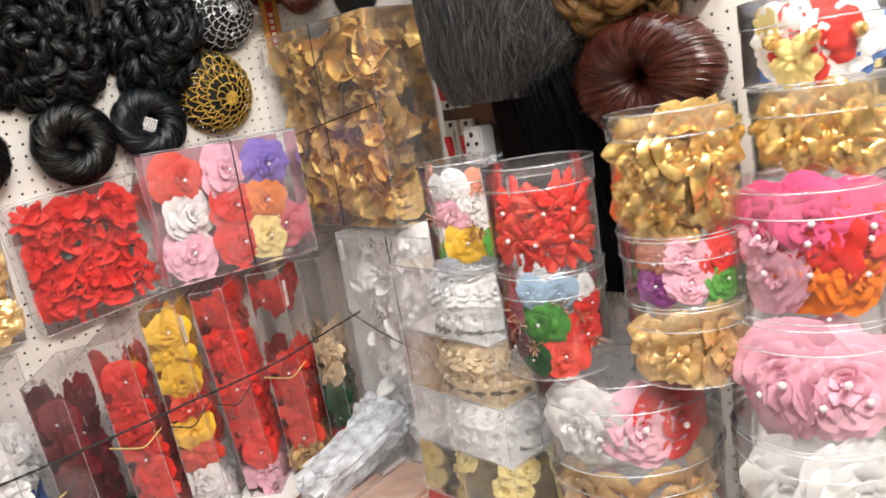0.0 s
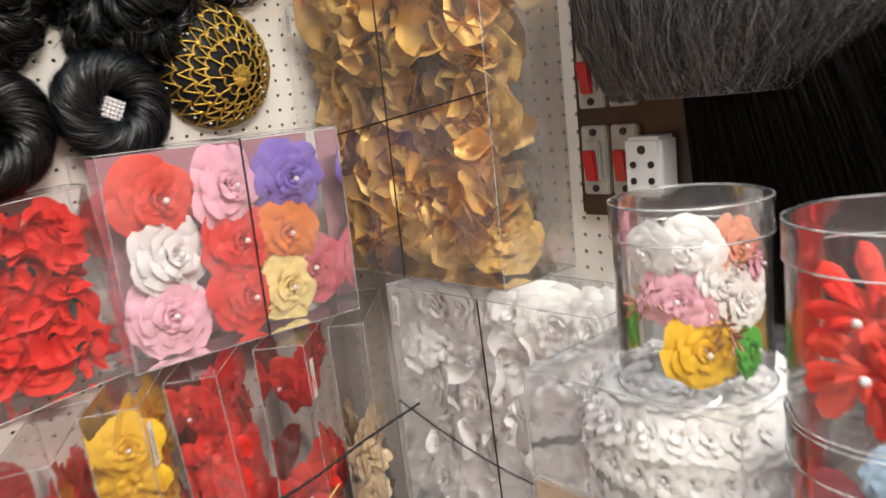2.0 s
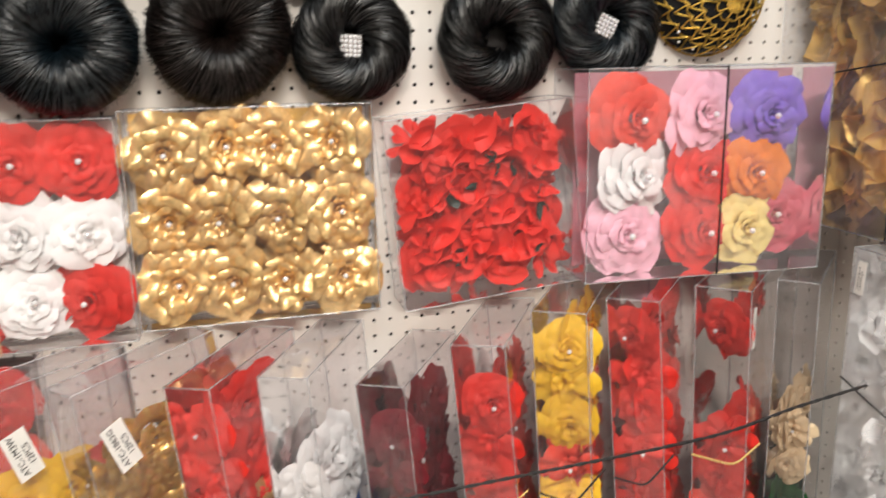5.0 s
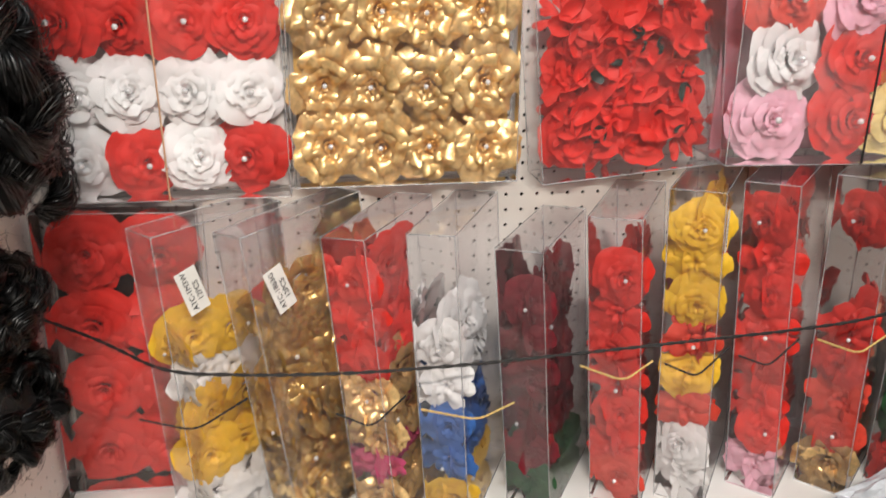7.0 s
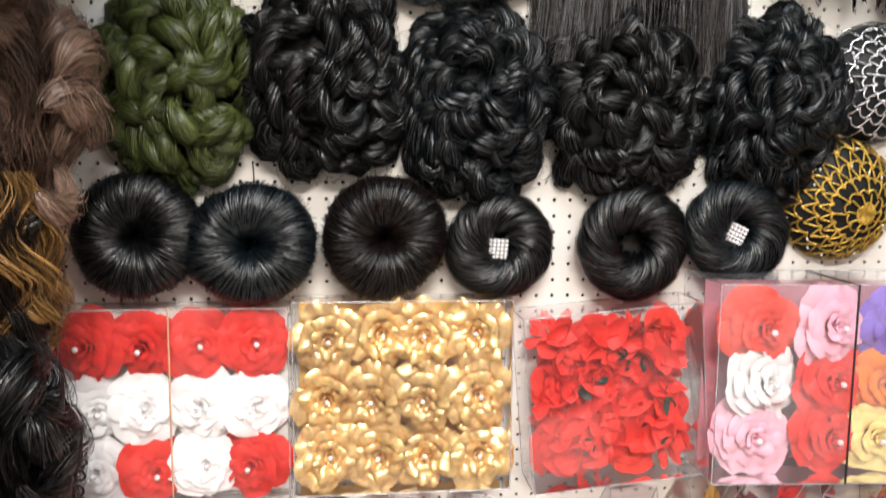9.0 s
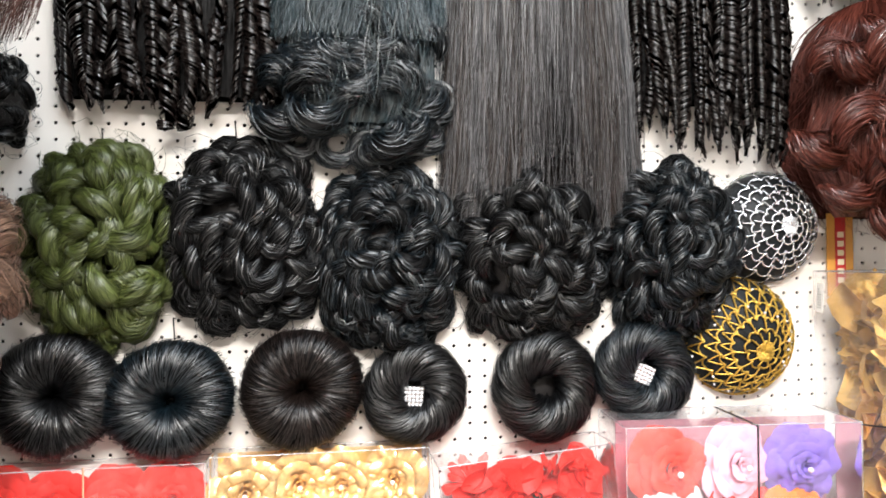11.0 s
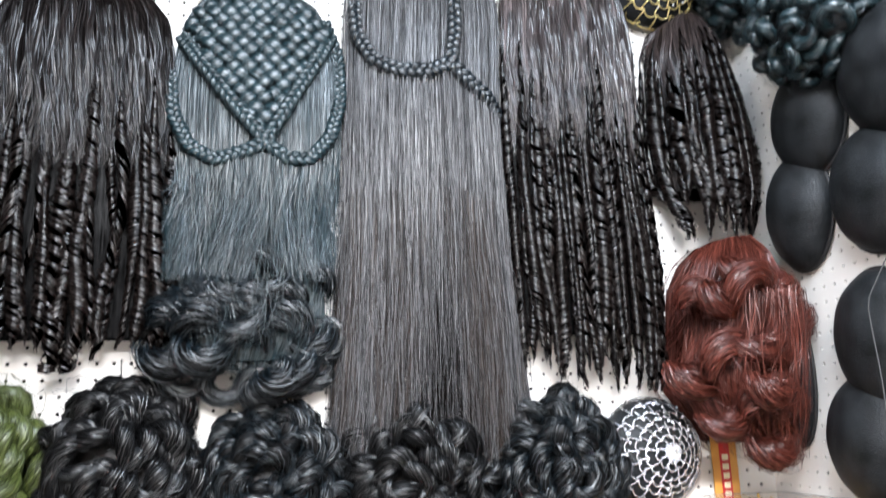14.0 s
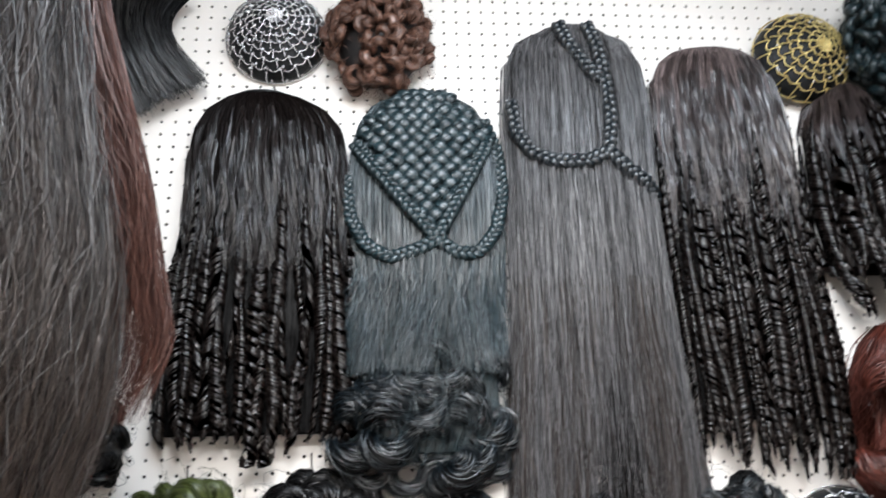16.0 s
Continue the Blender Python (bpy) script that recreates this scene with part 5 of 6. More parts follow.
# grey-brown straight wig
rng = np.random.default_rng(63)
w3 = thing("hair_extension", pose(0, 0, 0), "long straight grey-black half wig with a thin plait", "hair extension", "long hair pieces")
s3 = sheet([(2.626, 0.265, 0.33, 0.02), (2.620, 0.22, 0.382, 0.03), (2.594, 0.185, 0.415, 0.042), (2.545, 0.162, 0.436, 0.05), (2.44, 0.155, 0.446, 0.056), (2.3, 0.152, 0.438, 0.058), (2.0, 0.145, 0.448, 0.055), (1.85, 0.135, 0.462, 0.05), (1.72, 0.128, 0.472, 0.038), (1.645, 0.115, 0.485, 0.03)])
underlay(w3, s3, M_DULL, 0, 0.86)
hairs(w3, falling(rng, s3, 3200, 0.0, 1.03, 14, 0.010, 0.008, 2, 0.03, 0.14, 0.98, 0.006, 0.5), 0.0005, M_GREY)
hairs(w3, falling(rng, s3, 1500, 0.0, 1.06, 14, 0.008, 0.008, 2, 0.04, 0.10, 0.98, 0.008), 0.0005, M_DULL)
hairs(w3, falling(rng, s3, 900, 0.55, 1.05, 14, 0.012, 0.01, 2, 0.05, 0.12, 1.0, 0.014, 0.4, clump=34, tight=0.03), 0.0005, M_ASH, "thinned_hair")
hairs(w3, falling(rng, s3, 700, 0.1, 1.05, 20, 0.018, 0.0, 2, 0.07, 0.15, 1.04, 0.012), 0.0004, M_GREY, "stray_hair")
S3 = lambda pts: [s3(np.array([u]), np.array([v]), 0.020)[0] for u, v in pts]
for pts in ([(-0.45, 0.03), (-0.2, 0.09), (0.05, 0.15), (0.22, 0.18)], [(0.2, 0.035), (0.24, 0.1), (0.28, 0.18), (0.30, 0.26), (0.24, 0.325)], [(-0.93, 0.2), (-0.88, 0.27), (-0.7, 0.32), (-0.4, 0.345), (0.0, 0.345), (0.24, 0.325), (0.5, 0.355), (0.75, 0.375), (1.03, 0.405)]):
    ax, rad = braid(rng, S3(pts), 0.0145, 0.044)
    plait = new("plait")
    plait.parent = w3
    locks(rng, plait, "plait_strand", ax, rad, M_BLUEBLACK, 2.0, 3, 0.1, 8, 0)

# dark ringlet wig beside it
rng = np.random.default_rng(64)
w4 = thing("hair_extension", pose(0, 0, 0), "dark brown half wig with thin corkscrew curls", "hair extension", "long hair pieces")
s4 = sheet([(2.586, 0.545, 0.61, 0.02), (2.580, 0.502, 0.662, 0.03), (2.554, 0.47, 0.694, 0.042), (2.505, 0.45, 0.713, 0.05), (2.4, 0.445, 0.722, 0.056), (2.2, 0.442, 0.72, 0.06), (2.0, 0.445, 0.732, 0.06), (1.78, 0.46, 0.732, 0.05), (1.735, 0.51, 0.71, 0.04)])
underlay(w4, s4, M_JET, 0, 0.86)
# Crown hairs are coloured pale for the glare on top.
hairs(w4, falling(rng, s4, 1700, 0.0, 0.36, 10, 0.004, 0.006, 3, 0.015, 0.08), 0.0005, M_CROWNGLARE)
for start, count in ((0.06, 350), (0.11, 450), (0.16, 500), (0.22, 450)):
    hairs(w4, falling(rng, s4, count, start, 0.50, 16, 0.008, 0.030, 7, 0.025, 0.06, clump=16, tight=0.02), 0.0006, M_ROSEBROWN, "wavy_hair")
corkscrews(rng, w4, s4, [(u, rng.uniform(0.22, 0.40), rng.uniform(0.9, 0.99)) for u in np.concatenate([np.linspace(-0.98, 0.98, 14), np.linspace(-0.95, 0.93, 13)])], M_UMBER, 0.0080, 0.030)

# shorter ringlets in the corner
rng = np.random.default_rng(65)
w5 = thing("hair_extension", pose(0, 0, 0), "short brown ringlet hairpiece hung in the corner", "hair extension", "long hair pieces")
s5 = sheet([(2.49, 0.80, 0.86, 0.05), (2.46, 0.765, 0.885, 0.07), (2.4, 0.745, 0.905, 0.09), (2.25, 0.735, 0.93, 0.11), (2.1, 0.75, 0.935, 0.11), (2.02, 0.78, 0.92, 0.09)])
underlay(w5, s5, M_DKBROWN, 0, 0.80)
hairs(w5, falling(rng, s5, 1200, 0.0, 0.4, 12, 0.004, 0.02, 4, 0.02, 0.06, clump=14, tight=0.05), 0.0006, M_ROSEBROWN)
corkscrews(rng, w5, s5, [(u, rng.uniform(0.1, 0.4), rng.uniform(0.8, 1.0)) for u in np.concatenate([np.linspace(-1.02, 1.0, 9), np.linspace(-0.95, 0.9, 9), np.linspace(-0.9, 0.9, 7)])], M_UMBER, 0.0105, 0.030)

# auburn waves below it
rng = np.random.default_rng(66)
w6 = thing("hair_extension", pose(0, 0, 0), "auburn wavy hairpiece with loose big curls", "hair extension", "long hair pieces")
s6 = sheet([(2.02, 0.82, 0.885, 0.10), (1.985, 0.775, 0.92, 0.14), (1.93, 0.745, 0.937, 0.165), (1.85, 0.735, 0.937, 0.17), (1.76, 0.715, 0.937, 0.16), (1.68, 0.77, 0.937, 0.12), (1.63, 0.83, 0.937, 0.08)])
underlay(w6, s6, M_REDBROWN, 0, 0.92)
hairs(w6, falling(rng, s6, 1500, 0.0, 0.5, 14, 0.008, 0.05, 2.0, 0.05, 0.1, clump=16, tight=0.08), 0.0005, M_REDBROWN)
puffs(rng, w6, s6, [(u, v, rng.uniform(-0.6, 0.3)) for u, v in zip((-0.3, 0.35, 0.8, -0.6, 0.05, 0.6, -0.75, -0.2, 0.35, 0.85, -0.8, -0.35, 0.1, 0.55, 0.9, -0.6, 0.0, 0.5, 0.2, 0.75), np.linspace(0.16, 0.90, 20))], 0.115, 0.026, M_REDBROWN, 1.7, strands=120, fuzz=0.004)
hairs(w6, falling(rng, s6, 260, 0.3, 1.04, 14, 0.05, 0.10, 2.0, 0.14, 0.1, 1.1), 0.0004, M_REDBROWN, "stray_hair")

# hooks that hold the rosettes and donuts
for x, z in ((-0.391, 1.800), (-0.195, 1.815), (-0.289, 1.51), (-0.28, 2.49), (0.05, 1.76)):
    hk = tagged(ob_np("wire_hook", *tubes(np.array([[(x, 0.004, z), (x, -0.012, z + 0.001), (x + 0.001, -0.016, z - 0.006), (x + 0.002, -0.016, z - 0.02), (x + 0.002, -0.014, z - 0.045)]]), 0.0011, 5), M_CORD), "thin dark wire hook in a pegboard hole", "hook")

# ---- stacks of round and square boxes along the side wall ----


def round_box(x, y, z0, z1, r, label, lid=0.035):
    """A clear round tub with a clear push-on lid."""
    tub = thing("round_box", pose(x, y, z0), label, "flower tub", "round flower tubs")
    h = z1 - z0 - 0.001
    n = 56

    def ring(rows, name, lab):
        bm = bmesh.new()
        loops = [[bm.verts.new((rr * math.cos(a * 2 * math.pi / n), rr * math.sin(a * 2 * math.pi / n), zz)) for a in range(n)] for rr, zz in rows]
        for l0, l1 in zip(loops, loops[1:]):
            for i in range(n):
                bm.faces.new((l0[i], l0[(i + 1) % n], l1[(i + 1) % n], l1[i]))
        bm.faces.new(loops[0] if name == "tub" else loops[-1])
        ob = part(name, bm, M_FILM, tub, lab, True)
        ob.visible_shadow = False
        return ob

    ring([(r * 0.985, 0.0), (r, 0.003), (r, h - 0.004)], "tub", "clear plastic tub")
    ring([(r + 0.002, h - lid), (r + 0.0024, h - 0.003), (r, h), (r * 0.9, h)], "lid", "clear plastic lid")
    t = np.linspace(0, 2 * math.pi, 57)
    rims = np.array([np.stack([(r + 0.0018) * np.cos(t), (r + 0.0018) * np.sin(t), 0 * t + zz], -1) for zz in (0.002, h - lid, h - 0.002)])
    for one in rims:
        e = ob_np("rim", *tubes(one[None], 0.0011, 4), M_EDGE, tub)
        e.visible_shadow = False
    return tub


VIEW = -142.0   # the side from which the tubs are seen, degrees about z from +x


def tub_flowers(tub, r, rows, size, bank=None, spread=75, pearl=True, inner=0.78, centre=VIEW, top=False, deep=0.8):
    """Flowers ranged behind the tub's wall: rows of (z, colours)."""
    for z, cols in rows:
        n = len(cols)
        for i, c in enumerate(cols):
            a = math.radians(centre + (i - (n - 1) / 2) * (2 * spread / max(n, 1)) + RND.uniform(-5, 5))
            d = r * 1.0 - size * deep * 0.8 - 0.004
            d = max(d, 0.0)
            face = pose(0, 0, 0, 0, 0, math.degrees(a) + 90)
            add_rose(tub, c, d * math.cos(a), d * math.sin(a), z + RND.uniform(-0.006, 0.006), size * RND.uniform(0.92, 1.08), bank, pearl, 12, face=face, deep=deep)


def spot(tub, r, flowers, centre=VIEW, bank=None, pearl=True):
    """Single flowers set behind the tub's wall: (z, degrees round from the middle, colour, radius)."""
    for z, da, c, size in flowers:
        a = math.radians(centre + da)
        d = max(r - size * 0.7 - 0.004, 0)
        add_rose(tub, c, d * math.cos(a), d * math.sin(a), z, size, bank, pearl, 12, face=pose(0, 0, 0, 0, 0, math.degrees(a) + 90), deep=0.75)


A = round_box(0.681, -0.816, 1.078, 1.262, 0.073, "small clear tub of pink, white and yellow foam roses")
spot(A, 0.073, ((0.138, -48, "white", 0.028), (0.143, -8, "white", 0.030), (0.140, 38, "peach", 0.030), (0.118, 68, "pink", 0.026), (0.096, -22, "pink", 0.034), (0.088, 46, "white", 0.034), (0.046, 0, "yellow", 0.037), (0.038, 52, "green", 0.026), (0.110, 20, "white", 0.026)))
M_STAMEN = mat("copper_stamens", (0.42, 0.22, 0.14), 0.35, 0.4)


def stamens(tub, r, spots):
    """Sprays of bead-tipped wires between the flowers: (degrees from the middle, height)."""
    for da, z in spots:
        a = math.radians(VIEW + da)
        c = np.array([r * math.cos(a), r * math.sin(a), z])
        st = []
        for q in range(16):
            o = np.array([RND.uniform(-1, 1), RND.uniform(-1, 1), RND.uniform(-1, 1)]) * 0.017
            st.append([c + o * w for w in (0, 0.4, 0.8, 1.0)])
        v, f = tubes(np.array(st), np.array([0.0004, 0.0005, 0.0019, 0.0006])[None], 5)
        ob_np("stamen_spray", v, f, M_STAMEN, tub)


stamens(A, 0.060, ((-58, 0.085), (-50, 0.100), (18, 0.072), (26, 0.060), (30, 0.125)))
B1 = round_box(0.668, -1.003, 0.925, 1.089, 0.084, "clear tub of green, red and blue foam flowers")
spot(B1, 0.084, ((0.138, -25, "paleblue", 0.026), (0.136, 14, "paleblue", 0.026), (0.132, 50, "white", 0.022), (0.088, -14, "green", 0.042), (0.062, 44, "red", 0.036), (0.108, 56, "red", 0.028), (0.030, 12, "coral", 0.034), (0.105, -62, "rosy", 0.026), (0.045, -58, "darkred", 0.032), (0.030, -28, "leaf", 0.026)))
stamens(B1, 0.070, ((-55, 0.1), (-30, 0.05), (12, 0.11), (38, 0.09), (55, 0.05), (-48, 0.085)))
B2 = round_box(0.668, -1.003, 1.090, 1.256, 0.085, "clear tub of red ribbon flowers with beads")
tub_flowers(B2, 0.085, [(0.092, ["red", "coral", "red"]), (0.05, ["coral", "red", "coral"])], 0.050, STARS, 60, True)
C1 = round_box(0.735, -1.2, 0.925, 1.040, 0.084, "clear tub of dark gold glitter roses", 0.03)
tub_flowers(C1, 0.084, [(0.055, ["gold", "gold", "gold"])], 0.052, None, 62, False)
C2 = round_box(0.735, -1.2, 1.041, 1.140, 0.086, "clear tub of mixed pink, peach and red roses", 0.03)
tub_flowers(C2, 0.086, [(0.068, ["peach", "pink", "red"]), (0.034, ["purple", "pink", "green"])], 0.034, None, 56, True)
C3 = round_box(0.735, -1.2, 1.141, 1.312, 0.088, "clear tub packed with bright gold foil roses")
tub_flowers(C3, 0.088, [(0.115, ["foilgold"] * 3), (0.052, ["foilgold"] * 3)], 0.052, None, 62, False)
for x, y in ((-0.03, -0.03), (0.03, 0.0), (-0.02, 0.035), (0.02, -0.045)):
    add_rose(C3, "foilgold", x, y, 0.130, 0.040, None, False, 10, face=pose(0, 0, 0, -90, 0, 0), deep=0.6)
D1 = round_box(0.752, -1.06, 0.776, 0.924, 0.148, "wide clear tub of white, pink and red roses", 0.045)
tub_flowers(D1, 0.148, [(0.066, ["white", "white", "pink", "red"])], 0.066, None, 54, True, centre=VIEW - 4)
D2 = round_box(0.756, -1.06, 0.622, 0.775, 0.142, "wide clear tub of gold foil flowers", 0.04)
tub_flowers(D2, 0.142, [(0.08, ["gold"] * 4)], 0.062, None, 62, True)
D3 = round_box(0.756, -1.06, 0.516, 0.621, 0.142, "wide clear tub of red cloth flowers", 0.03)
tub_flowers(D3, 0.142, [(0.05, ["red"] * 5)], 0.05, None, 62, False)
E0 = round_box(0.812, -1.352, 0.516, 0.665, 0.122, "clear tub of white cloth roses at the stack's foot")
tub_flowers(E0, 0.122, [(0.07, ["white"] * 5)], 0.062, None, 70, False, centre=-160)
E1 = round_box(0.812, -1.352, 0.666, 0.850, 0.121, "clear tub of large white organza roses with beads")
tub_flowers(E1, 0.121, [(0.108, ["white"] * 2), (0.075, ["white"] * 3)], 0.072, None, 52, True, centre=-160)
E2 = round_box(0.812, -1.352, 0.851, 1.022, 0.119, "clear tub of large pink organza roses with beads")
tub_flowers(E2, 0.119, [(0.095, ["pink"] * 2), (0.070, ["pink"] * 3)], 0.072, None, 52, True, centre=-160)
E3 = round_box(0.815, -1.355, 1.023, 1.196, 0.114, "clear tub of pink, red and orange cloth flowers")
tub_flowers(E3, 0.114, [(0.122, ["hotpink", "hotpink", "hotpink"]), (0.105, ["pink", "red", "coral"]), (0.058, ["pink", "orange", "orange"])], 0.058, None, 52, True, centre=-160)
E4 = round_box(0.838, -1.362, 1.197, 1.318, 0.088, "clear tub of gold glitter roses")
tub_flowers(E4, 0.088, [(0.06, ["foilgold"] * 3)], 0.056, None, 62, False, centre=-160)
E5 = round_box(0.836, -1.362, 1.319, 1.43, 0.092, "clear tub of red, white and yellow anemones with gold centres")
spot(E5, 0.092, ((0.062, -66, "paleyellow", 0.042), (0.056, -36, "white", 0.046), (0.056, 0, "red", 0.048), (0.055, 36, "white", 0.048), (0.05, 70, "blue", 0.042), (0.028, -18, "paleyellow", 0.03)), -160, BLOOMS, False)
bm = bmesh.new()
bmesh.ops.create_icosphere(bm, subdivisions=2, radius=1.0)
for vert in bm.verts:
    vert.co *= 1 + 0.25 * noise.noise(vert.co * 4)
CENTRE = bpy.data.meshes.new("flower_centre")
bm.to_mesh(CENTRE)
bm.free()
CENTRE.materials.append(FLOWER["foilgold"])
for a in (-36, 0, 36):
    t = math.radians(-160 + a)
    shared("flower_centre", CENTRE, E5, Matrix.Translation((0.084 * math.cos(t), 0.084 * math.sin(t), 0.056)) @ Matrix.Diagonal((0.010, 0.010, 0.010, 1)))

# column of square boxes with pearled flower wreaths
LAYERS = [(0.953, 1.077, "white", "clear box with a white beaded flower wreath"), (0.838, 0.952, "cream", "clear box with a cream beaded rose wreath"), (0.728, 0.837, "white", "hazy clear box with an ivory beaded wreath"), (0.622, 0.727, "paleyellow", "clear box with a yellow flower wreath"), (0.516, 0.621, "red", "clear box with a red flower wreath")]
for z0, z1, c, lb in LAYERS:
    bx = thing("wreath_box", pose(0.755, -0.778, z0, 0, 0, RND.uniform(-3, 3)), lb, "flower box", "wreath boxes")
    h = z1 - z0 - 0.001
    clear_box(bx, -0.145, 0.145, -0.125, 0.125, 0, h, M_BOXHAZE if c == "white" and z0 < 0.8 else M_SOFT)
    n = 26
    for k in range(n):
        a = 2 * math.pi * k / n
        for q, zz in ((0, h * 0.24), (1, h * 0.56), (2, h * 0.78)):
            e = a + q * math.pi / n
            rr = (0.136, 0.130, 0.100)[q]
            if c == "paleyellow" and k % 5 > 1:
                continue
            add_rose(bx, c, (rr - 0.022) * math.cos(e), (rr - 0.022) * math.sin(e), zz, 0.0265, SMALL, (k + q) % 2 == 0, 10, face=pose(0, 0, 0, 0, 0, math.degrees(e) + 90) @ pose(0, 0, 0, (0, -35, -75)[q], 0, 0), name="rosette", deep=0.9)

# crumpled bags and a brown board on the shelf
def crumpled(name, m, sx, sy, sz, seed, material, label, cat, amp=0.25):
    rng = np.random.default_rng(seed)
    bm = bmesh.new()
    bmesh.ops.create_icosphere(bm, subdivisions=4, radius=1.0)
    for v in bm.verts:
        p = v.co.copy()
        d = 1 + amp * (abs(noise.noise(p * 2.3 + Vector((seed, 0, 0)))) * 1.2 + abs(noise.noise(p * 5.1)) * 0.7 + abs(noise.noise(p * 11)) * 0.35 - 0.5)
        q = Vector((math.copysign(abs(p.x) ** 0.6, p.x), math.copysign(abs(p.y) ** 0.6, p.y), math.copysign(abs(p.z) ** 0.7, p.z))) * d
        v.co = (q.x * sx, q.y * sy, max(q.z * sz, -sz * 0.8))
    me = bpy.data.meshes.new(name)
    bm.to_mesh(me)
    bm.free()
    me.materials.append(material)
    ob = new(name, me)
    ob.matrix_world = m
    return tagged(ob, label, cat)


board = thing("brown_pack", pose(0.50, -0.40, SHELF, 0, 0, 24), "flat pack of brown hair wrapped in clear plastic", "pack")
boxed("card", -0.15, 0.15, -0.075, 0.075, 0.002, 0.03, M_BROWNBAG, board, 0.008)
w = boxed("wrapping", -0.156, 0.156, -0.08, 0.08, 0.0, 0.036, M_BAG, board, 0.01)
w.visible_shadow = False
board2 = thing("brown_pack", pose(0.60, -0.53, SHELF, 0, 0, 12), "flat pack of reddish brown hair in clear plastic", "pack")
boxed("card", -0.14, 0.14, -0.07, 0.07, 0.002, 0.05, M_BROWNBAG, board2, 0.01)
w = boxed("wrapping", -0.146, 0.146, -0.076, 0.076, 0.0, 0.056, M_BAG, board2, 0.012)
w.visible_shadow = False
crumpled("plastic_bag", pose(0.63, -0.37, SHELF + 0.092, 8, -14, 8), 0.16, 0.055, 0.048, 3, M_BAGWHITE, "crumpled clear plastic bag of silvery packets", "bag", 0.24)
crumpled("plastic_bag", pose(0.70, -0.34, SHELF + 0.11, 0, -25, 30), 0.08, 0.05, 0.05, 8, M_BAGWHITE, "crumpled clear plastic bag lying on the shelf", "bag", 0.3)

# ---- side wall: switch panel ----
PX = XR - 0.002
panel = thing("switch_panel", pose(PX, -0.66, 1.40, 0, 0, -90), "dark brown switch board with red rocker switches", "switch board")
boxed("board", -0.15, 0.15, -0.016, 0, -0.215, 0.20, M_PANEL, panel, 0.004)


def rocker(x, z):
    sw = boxed("switch_body", -0.021, 0.021, -0.026, -0.015, -0.048, 0.048, M_SWITCH, panel, 0.002, "grey metal switch plate")
    sw.location = (x, 0, z)
    boxed("surround", -0.0135, 0.0135, -0.034, -0.026, -0.027, 0.027, M_SWITCH, sw, 0.002)
    r = boxed("rocker", -0.010, 0.010, -0.041, -0.034, -0.022, 0.022, M_REDSW, sw, 0.002, "red rocker")
    r.rotation_euler = (radians(9), 0, 0)
    for zz in (-0.039, 0.039):
        bm = bmesh.new()
        bmesh.ops.create_cone(bm, cap_ends=True, segments=14, radius1=0.0055, radius2=0.005, depth=0.003, matrix=pose(0, -0.0272, zz, 90))
        part("screw", bm, M_DARKPL, sw)


for x in (-0.115, -0.066):
    for z in (-0.135, -0.015, 0.105):
        rocker(x, z)
ad = thing("plug_adapter", pose(PX, -0.642, 1.262, 0, 0, -90), "white multi-pin plug adapter on the switch board", "adapter")
boxed("body", -0.027, 0.027, -0.060, -0.017, -0.042, 0.036, M_WHITEPL, ad, 0.005)
for x, z, r in ((0, 0.020, 0.0058), (-0.013, 0.001, 0.0046), (0.013, 0.001, 0.0046), (-0.013, -0.020, 0.0046), (0.013, -0.020, 0.0046)):
    bm = bmesh.new()
    bmesh.ops.create_cone(bm, cap_ends=True, segments=18, radius1=r, radius2=r, depth=0.002, matrix=pose(x, -0.0602, z, 90))
    part("socket_hole", bm, M_DARKPL, ad)

# ---- side wall: hair ----
EAST = pose(XR - 0.002, 0, 0, 0, 0, -90)   # x runs towards the viewer, -y out into the room


def side(y, z):
    """A pose on the side wall."""
    return pose(XR - 0.003, y, z, 0, 0, -90)


rng = np.random.default_rng(81)
ht = thing("hair_extension", EAST, "long frizzy black and grey hair tails over the switch board", "hair extension", "side wall hair")
sA = sheet([(1.95, 0.50, 0.86, 0.05), (1.75, 0.52, 0.92, 0.09), (1.55, 0.53, 0.94, 0.12), (1.42, 0.54, 0.93, 0.11), (1.345, 0.58, 0.88, 0.08)])
underlay(ht, sA, M_BLACK, 0, 0.93)
hairs(ht, falling(rng, sA, 1700, 0.0, 1.03, 22, 0.025, 0.03, 3, 0.12, 0.08, 1.0, 0.06), 0.0005, M_GREY, "frizzy_hair")
hairs(ht, falling(rng, sA, 500, 0.55, 1.06, 20, 0.02, 0.04, 6, 0.1, 0.08, 1.0, 0.09), 0.0004, M_GREY, "stray_hair")
hb = thing("hair_extension", EAST, "long straight black hair tail hanging behind", "hair extension", "side wall hair")
sB = sheet([(1.80, 0.66, 0.84, 0.05), (1.5, 0.66, 0.88, 0.07), (1.35, 0.68, 0.94, 0.075), (1.2, 0.69, 1.0, 0.06), (1.0, 0.70, 1.02, 0.045), (0.94, 0.75, 1.0, 0.03)])
underlay(hb, sB, M_JET, 0, 0.97)
hairs(hb, falling(rng, sB, 900, 0.0, 1.02, 20, 0.006, 0.01, 2, 0.03, 0.08, 1.0), 0.0005, M_JET)
hair_donut(side(-1.065, 1.352), 0.140, 0.066, 82, M_REDBROWN2, "large glossy dark auburn hair donut on the side wall", 0.1, 0.0, False, 700, 0.72, 0.75)
hair_rosette(side(-1.02, 1.52), 0.15, 0.10, 83, M_GOLDHAIR, "golden brown wavy hairpiece on the side wall", 70, 0.10, 0.013, 0, 0.2, ry=0.07, loop=1.6)
